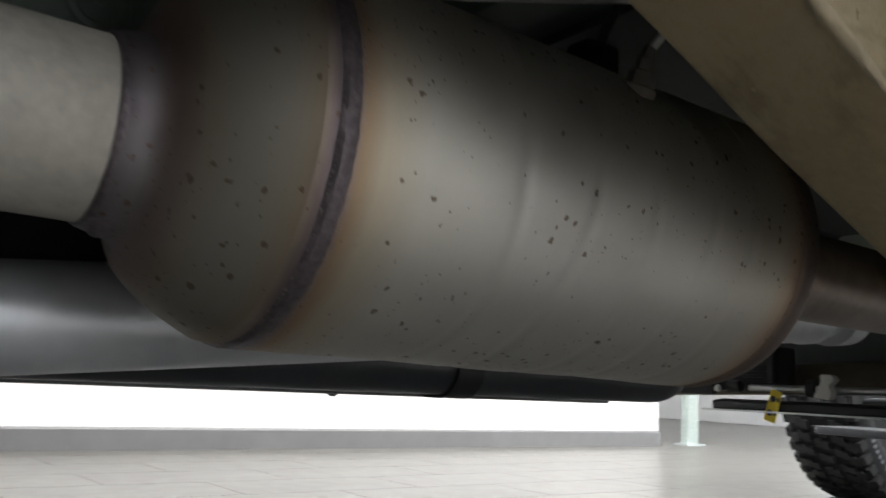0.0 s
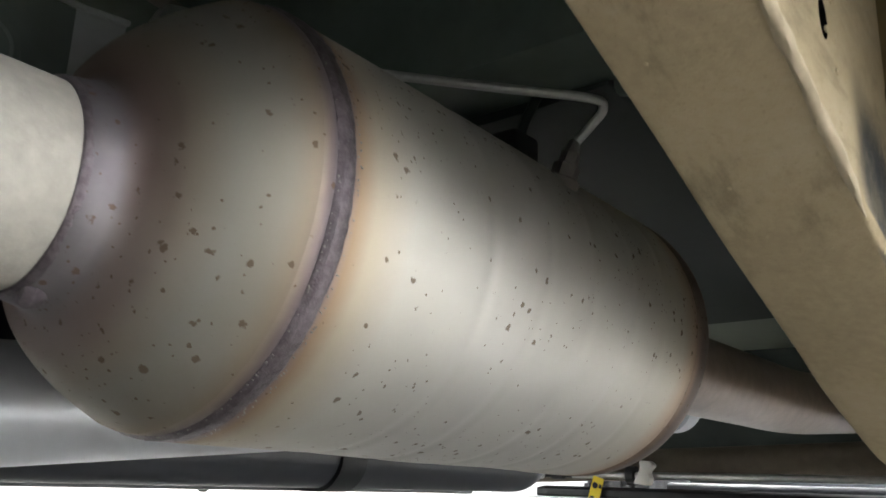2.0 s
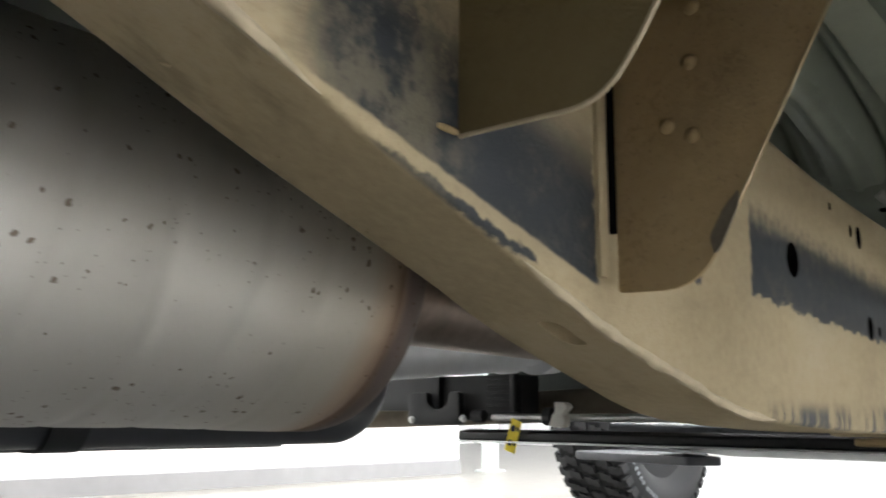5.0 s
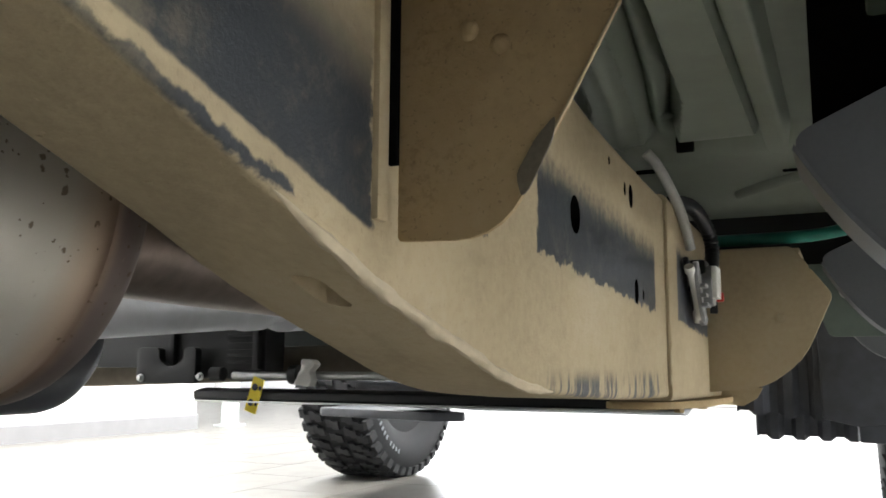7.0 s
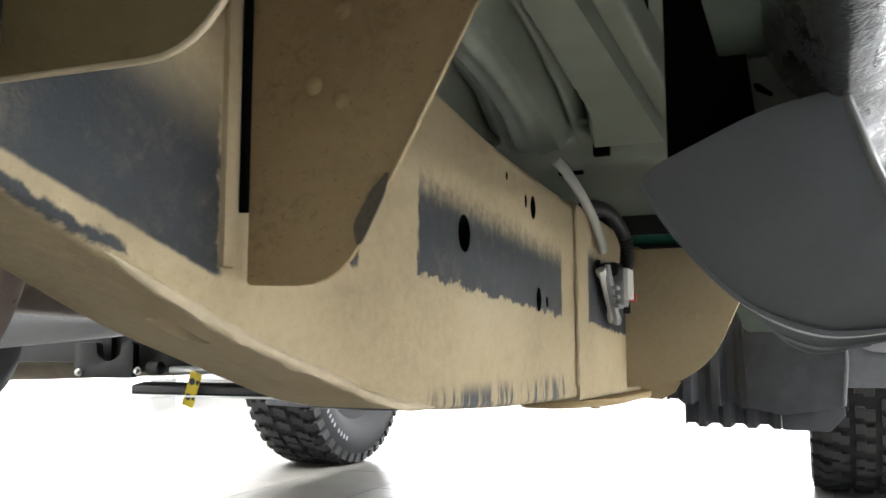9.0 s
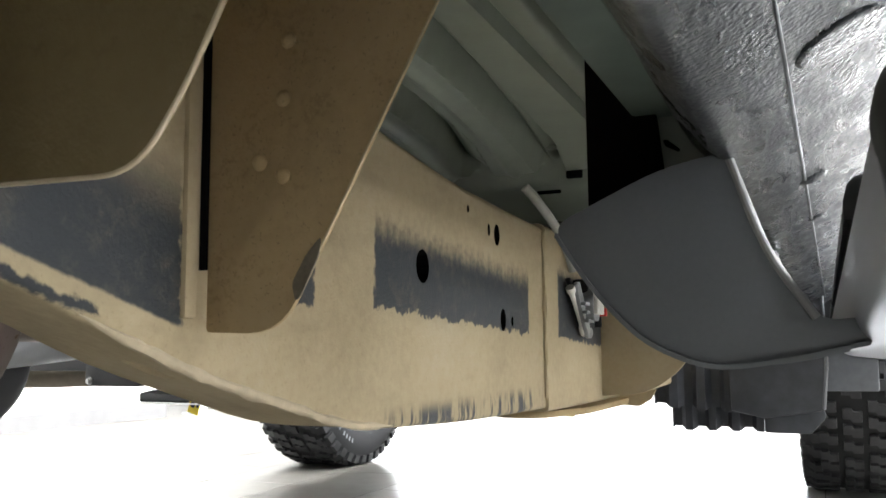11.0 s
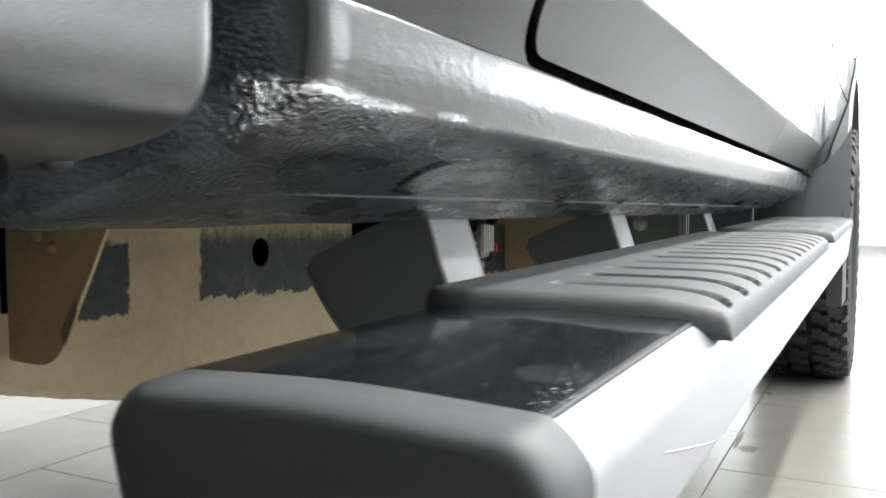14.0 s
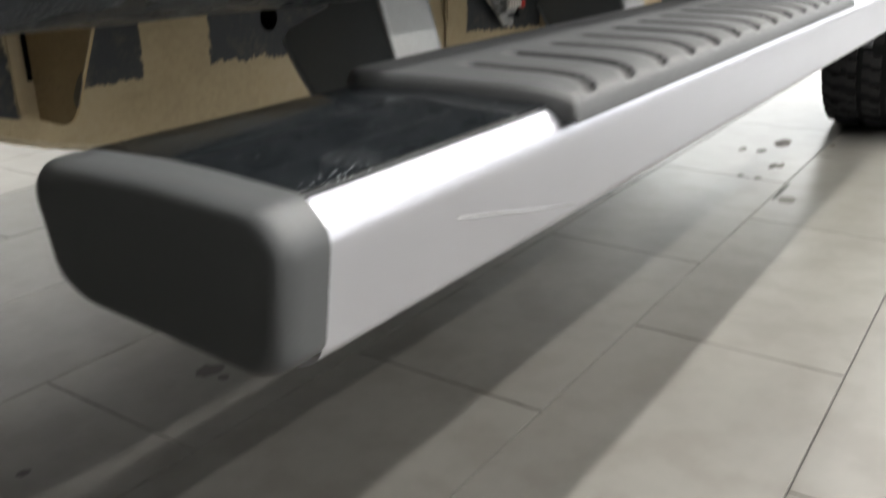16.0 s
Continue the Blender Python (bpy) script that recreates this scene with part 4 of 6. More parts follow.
part("outlet_pipe", tube(smooth_path([(-0.552, 0.74, 0.497), (-0.552, 0.86, 0.496), (-0.551, 1.05, 0.494), (-0.55, 1.25, 0.493), (-0.55, 1.5, 0.495), (-0.55, 1.9, 0.52)], 6), 0.055, 32), M_TAILPIPE, can, "brown heat-stained outlet pipe")
# pressure line and sensor over the can
SENSOR, SENSOR_WAY = (-0.452, 0.562, 0.606), (0.30, 0.10, 0.95)
part("sensor_boss", lathe([(-0.03, 0.016), (-0.002, 0.016), (0.0, 0.014)], SENSOR, SENSOR_WAY, 24), M_FITTING, can)
part("sensor", lathe([(-0.002, 0.0125), (0.012, 0.0125), (0.014, 0.009), (0.024, 0.009), (0.026, 0.007), (0.036, 0.005)], SENSOR, SENSOR_WAY, 6), M_FITTING, can, "hexagonal sensor fitting")
part("sensor_line", tube(smooth_path([(-0.440, 0.566, 0.640), (-0.425, 0.568, 0.654), (-0.412, 0.564, 0.664), (-0.418, 0.552, 0.671), (-0.479, 0.50, 0.677), (-0.60, 0.402, 0.691), (-0.70, 0.322, 0.701)], 7), 0.0042, 10), M_ZINC, can, "thin bent steel pressure line")
part("sensor_line", tube(smooth_path([(-0.50, 0.56, 0.64), (-0.495, 0.57, 0.68), (-0.48, 0.60, 0.72), (-0.43, 0.70, 0.74)], 7), 0.005, 10), M_UNDER_DARK, can)
part("plug", box((-0.515, 0.535, 0.62), (-0.485, 0.575, 0.655), 0.005), M_BLACK, can)

shield = part("heat_shield", prism(rounded([(-0.40, 0.745), (0.268, 0.742), (0.262, 0.655), (-0.40, 0.60)], [0, 0.006, 0.02, 0]), "x", -0.79, -0.777, 0.003), M_SHIELD, truck, "grey-green pressed shield panel with folded silver edge")
part("fold", prism([(0.262, 0.742), (0.312, 0.748), (0.300, 0.66), (0.262, 0.652)], "x", -0.781, -0.7765, 0.001), M_FOLD, shield, "pale folded end of the shield")
part("edge", tube([(-0.774, -0.4, 0.746), (-0.774, 0.268, 0.744), (-0.774, 0.312, 0.749)], 0.0032, 8), M_FOLD, shield)
part("boss", lathe([(0, 0.03), (0.004, 0.028), (0.005, 0.022), (0.002, 0.02), (0.004, 0.006), (0.006, 0.004)], (-0.777, 0.191, 0.677), (1, 0, 0), 28), M_SHIELD, shield)
part("brake_pipe", tube([(-0.76, 0.23, 0.75), (-0.80, -0.2, 0.80)], 0.013, 14), M_DUST, truck, "dusty tan pipe end above the canister")
part("brake_pipe", tube([(-0.775, 0.362, 0.787), (-0.775, 0.236, 0.800), (-0.775, 0.0, 0.825)], 0.0075, 12), M_FITTING, truck, "dark steel line above the canister")
part("line_clip", prism(rounded([(0.335, 0.762), (0.372, 0.778), (0.368, 0.79), (0.345, 0.784)], 0.003, 2), "x", -0.785, -0.765, 0.001), M_ZINC, truck, "small pale zinc clip")

# drive shaft, fuel tank, crossmember
shaft = part("drive_shaft", lathe([(-0.9, 0.047), (0.9, 0.047), (1.25, 0.047), (1.262, 0.050), (1.29, 0.050), (1.30, 0.04), (1.34, 0.04), (1.35, 0.055), (1.40, 0.055), (1.41, 0.03), (1.7, 0.03)], (-0.742, 0.05, 0.372), (0, 1, 0.088), 48), M_SHAFT, truck, "dull aluminium drive shaft")
TANK = rounded([(-1.05, 0.330), (-0.81, 0.330), (-0.785, 0.356), (-0.80, 0.52), (-1.05, 0.52)], [0.02, 0.03, 0.03, 0.03, 0.02])


def tank_mesh(grow=0.0, y0=-1.6, y1=1.128, blunt=True):
    """The tank's section carried along y; its front end rises in a wide curve and closes in."""
    bm = bmesh.new()
    rings = []
    ys = list(np.linspace(y0, y1 - 0.09, 20)) + [y1 - 0.09 + 0.09 * math.sin(a) for a in np.linspace(0.1, math.pi / 2, 14)] if blunt else list(np.linspace(y0, y1, 4))
    for y in ys:
        f = max(0.0, (y - (y1 - 0.09)) / 0.09) if blunt else 0.0
        lift = 0.085 * (1 - math.sqrt(max(0.0, 1 - f * f)))
        draw = 0.03 * (1 - math.sqrt(max(0.0, 1 - f ** 4)))
        rings.append([bm.verts.new((x + (grow if x > -0.92 else -grow) - (draw if x > -0.92 else -draw), y, z + (lift if z < 0.40 else 0.0) + (-grow if z < 0.40 else 0.0))) for x, z in TANK])
    k = len(TANK)
    for a, b in zip(rings, rings[1:]):
        for j in range(k):
            bm.faces.new((a[j], a[(j + 1) % k], b[(j + 1) % k], b[j]))
    bm.faces.new(rings[0][::-1])
    bm.faces.new(rings[-1])
    return bm


tank = part("fuel_tank", tank_mesh(), M_TANK, truck, "black plastic fuel tank with rounded end", 50)
for sy in (-0.25, 0.66):
    part("strap", tank_mesh(0.004, sy - 0.02, sy + 0.02, False), M_BLACK, tank)
for rx in (-1.0, -0.93, -0.86):
    part("rib", box((rx - 0.008, -1.2, 0.326), (rx + 0.008, 0.98, 0.334), 0.003), M_TANK, tank)
part("drain_nub", lathe([(0, 0.006), (0.006, 0.006), (0.008, 0.003)], (-0.87, 0.52, 0.331), (0, 0, -1), 12), M_BLACK, tank)

cross = empty("crossmember", truck)
cross["label"] = "transmission crossmember with bolts and a plated rod"
part("beam", prism(rounded([(1.86, 0.316), (1.95, 0.316), (1.95, 0.338), (1.90, 0.342), (1.86, 0.336)], 0.006), "x", -1.30, -0.25, 0.002), M_BLACK, cross)
part("beam_lip", box((-1.325, 1.85, 0.312), (-0.25, 1.865, 0.316), 0.001), M_ZINC, cross)
part("rod", tube([(-1.20, 1.87, 0.369), (-0.26, 1.87, 0.372)], 0.0085, 14), M_ZINC, cross, "bright plated rod")
part("axle_tube", tube([(-2.3, 2.02, 0.365), (-1.75, 2.02, 0.375), (-0.35, 2.02, 0.425)], 0.038, 32), speckled("dusty_tube", (0.10, 0.082, 0.058), 0.75, 0, 0.3, 40, 0.2), cross, "dust-brown steel tube")
mod_bm = prism(rounded([(-2.3, 0.385), (-1.48, 0.385), (-1.46, 0.362), (-1.14, 0.362), (-1.14, 0.47), (-2.3, 0.47)], 0.008), "y", 1.90, 1.97, 0.003)
module = part("module", mod_bm, M_BLACK, cross, "black finned module")
for k in range(5):
    part("fin", box((-1.235, 1.888, 0.395 + 0.015 * k), (-1.165, 1.902, 0.401 + 0.015 * k), 0.001), M_BLACK, module)
part("end_plate", box((-1.165, 1.885, 0.383), (-1.150, 1.905, 0.475), 0.002), M_BLACK, module)
part("side_rib", box((-1.40, 1.885, 0.383), (-1.385, 1.905, 0.475), 0.002), M_BLACK, module)
part("yoke", prism(rounded([(-1.47, 0.35), (-1.30, 0.35), (-1.30, 0.43), (-1.335, 0.43), (-1.335, 0.40), (-1.375, 0.385), (-1.405, 0.40), (-1.405, 0.43), (-1.47, 0.43)], 0.012), "y", 1.862, 1.882, 0.002), M_BLACK, cross)
for bx, bz in ((-1.455, 0.362), (-1.285, 0.366)):
    part("bolt", bolt((bx, 1.862, bz), (0, -1, 0), 0.006, 0.010), M_ZINC, cross)
part("bushing", lathe([(0, 0.015), (0.03, 0.015), (0.033, 0.011)], (-1.25, 1.86, 0.372), (1, 0, 0), 24), M_BLACK, cross)
clip = part("clip", prism(rounded([(-1.022, 0.352), (-0.985, 0.347), (-0.978, 0.362), (-0.985, 0.378), (-0.970, 0.392), (-0.978, 0.402), (-1.005, 0.404), (-1.004, 0.385)], 0.006), "y", 1.835, 1.86, 0.003), M_WHITE_PLASTIC, cross, "white plastic clip on the rod")
part("grommet", lathe([(0, 0.02), (0.02, 0.02)], (-1.05, 1.87, 0.372), (1, 0, 0), 20), M_BLACK, cross)
# added block: blacks out the shaded space above the brown tube
part("front_underbody", prism(rounded([(2.12, 0.435), (2.25, 0.435), (2.30, 0.55), (2.30, 0.80), (2.12, 0.80)], 0.01), "x", -1.42, -0.32, 0.004), M_UNDER_DARK, cross, "added dark block that stands for the underbody shade ahead of the crossmember")
part("skid", prism(rounded([(2.3, 0.31), (3.1, 0.25), (3.2, 0.27), (3.2, 0.36), (2.3, 0.36)], 0.02), "x", -1.15, -0.45, 0.004), M_LINER, cross)
tag = tagged(empty("warning_tag"), "yellow paper warning tag tied to the plated rod", "tag")
tag.location = (-1.226, 1.852, 0.012)
tag.rotation_euler = (0, radians(17), 0)
tag_c = 0.33
part("card", prism([(-0.0145, tag_c - 0.036), (0.0145, tag_c - 0.036), (0.0145, tag_c + 0.038), (-0.0145, tag_c + 0.038)], "y", -0.001, 0.001), M_YELLOW, tag)
for dz in (-0.016, 0.017):
    part("print", lathe([(0, 0.0075), (0.0006, 0.0075)], (-0.004, -0.0012, tag_c + dz), (0, -1, 0), 16), M_INK, tag)
    part("print", box((0.006, -0.0018, tag_c + dz - 0.003), (0.013, -0.0012, tag_c + dz + 0.006)), M_INK, tag)

# cab: floor pan, rocker, door, fender
cab = empty("cab", truck)
cab["label"] = "dark grey painted cab with lumpy chip-guard sill"
RAKE = -0.016


def tilt(y):
    return RAKE * (y - 0.6)


def swept(poly, ys, bm=None, out=None):
    """A closed (x, z) outline carried along y, dropping with the truck's rake; out(y) moves it sideways."""
    bm = bm or bmesh.new()
    rings = []
    for y in ys:
        dx = out(y) if out else 0.0
        rings.append([bm.verts.new((x + dx, y, z + tilt(y))) for x, z in poly])
    k = len(poly)
    for a, b in zip(rings, rings[1:]):
        for j in range(k):
            bm.faces.new((a[j], a[(j + 1) % k], b[(j + 1) % k], b[j]))
    bm.faces.new(rings[0][::-1])
    bm.faces.new(rings[-1])
    return bm


side = lambda y: 0.011 * (y - 0.6)
SILL = rounded([(0.222, 0.654), (0.2235, 0.634), (0.2185, 0.6085), (0.200, 0.599), (0.112, 0.557), (0.096, 0.553), (0.086, 0.562), (0.066, 0.585), (0.050, 0.62), (0.046, 0.70), (0.19, 0.70), (0.20, 0.657)],
               [0.004, 0.010, 0.004, 0.010, 0.012, 0.008, 0.010, 0.02, 0.02, 0, 0, 0.004], 5)


def sill_mesh():
    """The rocker: one skin that rounds over at the cab's rear corner."""
    bm = bmesh.new()
    rings = []
    ends = [(0.580 - 0.022 * math.sin(a), 1 - 0.17 * (1 - math.cos(a))) for a in np.linspace(math.pi / 2, 0, 14)]
    for y, k in ends + [(v, 1.0) for v in list(np.linspace(0.588, 0.84, 19)) + list(np.linspace(0.88, 2.64, 34))]:
        ring = []
        near = min(1.0, max(0.0, (0.86 - y) / 0.26))
        for x, z in SILL:
            inward = max(0.0, (0.118 - x) / 0.03)
            xx = (0.15 + (x - 0.15) * k if x > 0.15 else x) + 0.024 * near * min(1, inward) * min(1.0, max(0.0, (z - 0.572) / 0.05))
            zz = z + (0.66 - z) * (1 - k) * 0.28
            slant = 0.066 * near * min(1.0, max(0.0, (0.207 - x) / 0.115)) ** 0.9
            ring.append(bm.verts.new((xx + side(y), y - slant, zz + tilt(y) + 0.0012 * noise.noise((x * 30, y * 16, 0)))))
        rings.append(ring)
    k = len(rings[0])
    for a, b in zip(rings, rings[1:]):
        for j in range(k):
            bm.faces.new((a[j], a[(j + 1) % k], b[(j + 1) % k], b[j]))
    bm.faces.new(rings[0][::-1])
    bm.faces.new(rings[-1])
    return bm


sill = part("sill", sill_mesh(), M_SILL, cab, "dark grey painted sill with lumpy chip-guard underside", 60)
seam = [(0.1415 - 0.002 * (y - 0.6) + side(y), y, 0.5712 - 0.001 * (y - 0.6) + tilt(y)) for y in np.linspace(0.615, 2.45, 60)]
part("pinch_seam", tube(seam, [0.0006 + 0.0007 * min(1.0, k / 3) for k in range(60)], 8, wobble=0.25), M_SEAM, cab, "thin pale welded seam along the sill's underside")
for ly in np.linspace(1.05, 2.5, 8):
    part("drain_lip", dome((0.150, ly, 0.5755 + tilt(ly)), (0.4, 0, -1), 0.014, 0.006), M_SILL, cab)
part("plug_disc", lathe([(-0.002, 0.026), (0.0016, 0.0255), (0.0024, 0.0240), (0.0022, 0.0205), (0.0030, 0.002)], (0.170, 0.748, 0.5822), (0.43, 0, -0.9), 40), M_SILL, cab)

# cab side: rear corner panel, door, front door, with shut gaps
SECTION = [(0.640, 0.216), (0.654, 0.2225), (0.662, 0.2262), (0.68, 0.2368), (0.70, 0.2490), (0.710, 0.2550), (0.7145, 0.2580), (0.7175, 0.2596), (0.7205, 0.2603), (0.80, 0.2618), (0.967, 0.2632), (1.167, 0.261), (1.417, 0.25)]


def side_x(z):
    return float(np.interp(z, [a for a, b in SECTION], [b for a, b in SECTION]))


def side_sheet(y0, y1, z0, name, corner=0.0, parent=None, label="", turn=0.0):
    """A painted side panel: tucked under at its foot, creased, then upright; its rear lower corner may be rounded, or the sheet turned round the cab's rear."""
    bm = bmesh.new()
    ys = [y0 + corner * (1 - math.cos(a)) for a in np.linspace(0, math.pi / 2, 12)] if corner else [y0 + turn * (1 - math.cos(a)) for a in np.linspace(0, math.pi / 2, 10)] if turn else [y0]
    ys += list(np.linspace(y0 + corner + turn + 0.004, y1, 24))
    grid = []
    for y in ys:
        out = max(0.0, corner - (y - y0))
        low = z0 + (corner - math.sqrt(max(0.0, corner ** 2 - out ** 2)) if corner else 0.0)
        col = []
        zs = [low + f * 0.085 for f in np.linspace(0, 1, 24)] + list(np.linspace(low + 0.11, 1.40, 12))
        for z in zs:
            bend = turn - math.sqrt(max(0.0, turn ** 2 - max(0.0, turn - (y - y0)) ** 2))
            col.append(bm.verts.new((side_x(z) + side(y) - bend, y, z + tilt(y))))
        grid.append(col)
    for a, b in zip(grid, grid[1:]):
        for j in range(len(a) - 1):
            bm.faces.new((a[j], b[j], b[j + 1], a[j + 1]))
    ext = bmesh.ops.extrude_face_region(bm, geom=list(bm.faces))
    for v in ext["geom"]:
        if isinstance(v, bmesh.types.BMVert):
            v.co.x -= 0.004
            v.co.z += 0.004
    return part(name, bm, M_DOOR, parent, label, 40)


door = side_sheet(0.7520, 1.862, 0.6600, "door", 0.042, cab, "door lower edge with dark shut gap")
side_sheet(1.866, 2.62, 0.6598, "cowl_side", 0.0, cab, "painted side ahead of the door")
corner = side_sheet(0.558, 0.7395, 0.6525, "corner_panel", 0.0, cab, turn=0.020)
fillet = bmesh.new()
rows = []
for f in np.linspace(0, 1, 14):
    y = 0.7395 + 0.048 * (1 - math.cos(f * math.pi / 2))
    high = 0.7005 - 0.048 * math.sin(f * math.pi / 2)
    rows.append([fillet.verts.new((side_x(z) + side(y) - 0.0003, y, z + tilt(y))) for z in np.linspace(0.648, max(0.6485, high), 8)])
for a, b in zip(rows, rows[1:]):
    for j in range(7):
        fillet.faces.new((a[j], b[j], b[j + 1], a[j + 1]))
ext = bmesh.ops.extrude_face_region(fillet, geom=list(fillet.faces))
for v in ext["geom"]:
    if isinstance(v, bmesh.types.BMVert):
        v.co.x -= 0.004
part("opening_corner", fillet, M_DOOR, cab)
# black fill behind the shut gap, for its shade and the seal
part("gap_seal", swept([(0.185, 0.640), (0.208, 0.640), (0.216, 0.660), (0.222, 0.670), (0.222, 0.71), (0.19, 0.71)], np.linspace(0.74, 2.6, 12), out=side), M_SHADE_BLACK, cab, "black fill for the door gap's shade and seal")
part("gap_seal", prism([(0.18, 0.650), (0.212, 0.650), (0.218, 0.665), (0.230, 0.70), (0.240, 0.74), (0.246, 0.97), (0.243, 1.3), (0.18, 1.3)], "y", 0.733, 0.80), M_SHADE_BLACK, cab)
part("rear_face", prism([(0.06, 0.655), (0.201, 0.655), (0.213, 0.68), (0.226, 0.735), (0.234, 0.90), (0.228, 1.40), (0.06, 1.40)], "y", 0.5600, 0.570, 0.002), M_DOOR, cab, "cab's painted rear face")
part("back_wall", box((-1.5, 0.60, 0.70), (0.20, 0.63, 1.6), 0.01), M_PAN_SHADED, cab)

# ribbed floor pan
bm = bmesh.new()
nx, ny = 560, 170
px0, px1, py0, py1 = -1.45, 0.07, 0.60, 2.14


def pan_z(x, y):
    z = 0.742 + tilt(y)
    end = 1.0 / (1 + math.exp((y - 1.565) / 0.012))
    soft = lambda d: max(0.0, min(1.0, d / 0.008 + 0.5))
    ea = float(np.interp(y, (0.6, 1.18, 1.33, 1.51), (-0.205, -0.242, -0.261, -0.302)))
    eb = float(np.interp(y, (0.6, 1.13, 1.35, 1.55), (-0.150, -0.182, -0.206, -0.235)))
    ec = float(np.interp(y, (0.6, 1.22, 1.35, 1.54), (-0.110, -0.150, -0.157, -0.194)))
    for lo, hi, deep in ((ea - 0.105, ea - 0.045, 0.032), (ea, eb, 0.034), (ec, -0.086, 0.036), (-1.2, ea - 0.16, 0.03)):
        z -= deep * end * soft(x - lo) * soft(hi - x)
    z -= 0.03 / (1 + math.exp(-(y - 1.62) / 0.012))
    for e in (ea - 0.075, ea - 0.02, eb + 0.020, 0.5 * (ea + eb)):
        z -= 0.007 * end * math.exp(-((x - e) / 0.0075) ** 2)
    for e in (ec - 0.007, eb + 0.007, ea - 0.039):
        z += 0.020 * end * math.exp(-((x - e) / 0.0038) ** 2)
    return z


grid = [[bm.verts.new((px0 + (px1 - px0) * i / nx, py0 + (py1 - py0) * j / ny, pan_z(px0 + (px1 - px0) * i / nx, py0 + (py1 - py0) * j / ny))) for j in range(ny + 1)] for i in range(nx + 1)]
for i in range(nx):
    for j in range(ny):
        bm.faces.new((grid[i][j], grid[i][j + 1], grid[i + 1][j + 1], grid[i + 1][j]))
ext = bmesh.ops.extrude_face_region(bm, geom=list(bm.faces))
for v in ext["geom"]:
    if isinstance(v, bmesh.types.BMVert):
        v.co.z += 0.02
part("floor_pan", bm, M_PAN, cab, "ribbed grey-green primed floor pan", 28)
# added dark sheet in place of the shade under the cab floor
part("tunnel_shield", prism(rounded([(-1.30, 0.56), (-1.0, 0.62), (-0.90, 0.69), (-0.50, 0.695), (-0.42, 0.70), (-0.42, 0.71), (-0.52, 0.708), (-0.91, 0.70), (-1.01, 0.632), (-1.30, 0.572)], 0.004), "y", 0.59, 1.75), M_UNDER_DARK, cab, "added dark sheet over the exhaust that stands for the cab's shade")
part("floor_beam", swept(rounded([(-0.090, 0.745), (-0.082, 0.714), (-0.056, 0.712), (-0.046, 0.745)], 0.005, 3), np.linspace(0.62, 1.72, 6)), M_PAN, cab, "folded primed stiffener along the floor pan")
part("floor_brace", tube([(-0.150, 1.90, 0.688), (-0.10, 1.84, 0.690), (-0.012, 1.76, 0.692)], [0.010, 0.012, 0.012], 12), M_PAN, cab, "primed diagonal brace")
# black boxes stand for shade in the pan's seam and slots
part("pan_seam", box((-0.070, 1.757, 0.6895), (0.05, 1.761, 0.6945)), M_SHADE_BLACK, cab)
# firewall sheet coloured black for the unlit space ahead of the pan
part("firewall", box((-1.4, 2.14, 0.50), (0.06, 2.17, 1.2)), M_BLACK, cab, "black firewall sheet, its colour standing for the dark engine void")
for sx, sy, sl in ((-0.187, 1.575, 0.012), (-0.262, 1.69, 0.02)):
    part("slot", box((sx - sl, sy - 0.006, 0.690), (sx + sl, sy + 0.006, 0.712), 0.002), M_SHADE_BLACK, cab)
part("slot", prism(rounded([(-0.050, 1.06), (-0.038, 1.06), (-0.043, 1.11), (-0.050, 1.165), (-0.056, 1.165)], 0.003, 2), "z", 0.729, 0.734), M_SHADE_BLACK, cab)
part("pan_plug", dome((-0.2, 1.50, 0.737 - 0.014), (0, 0, -1), 0.012, 0.003), M_PAN, cab)
# unseen far side, added to keep west light off the underbody
part("far_side", box((-1.66, 0.58, 0.56), (-1.62, 2.66, 1.40), 0.01), M_PAINT, cab, "unseen far side of the cab, added to block light")
part("inner_sill", box((0.03, 0.64, 0.60), (0.062, 2.7, 0.74), 0.004), M_PAN_SHADED, cab)

# bed behind the cab
bed = empty("cargo_bed", truck)
bed["label"] = "cargo bed's front lower corner in dark grey paint"
ARCH_Y, ARCH_Z = -0.43, 0.40                                  # rear wheel's centre, behind the camera


def arch(r, z0, z1, n=14):
    a0, a1 = math.asin((z0 - ARCH_Z) / r), math.asin((z1 - ARCH_Z) / r)
    return [(ARCH_Y + r * math.cos(a0 + (a1 - a0) * k / n), ARCH_Z + r * math.sin(a0 + (a1 - a0) * k / n)) for k in range(n + 1)]


BED = [(0.238, 1.18), (0.232, 0.90), (0.226, 0.70), (0.2235, 0.64), (0.2225, 0.618), (0.2195, 0.604), (0.213, 0.5955), (0.203, 0.591), (0.190, 0.588), (0.164, 0.583), (0.140, 0.5805), (0.118, 0.580)]


def arch_y(z, r=0.846):
    return ARCH_Y + math.sqrt(max(0.0, r * r - (z - ARCH_Z) ** 2))


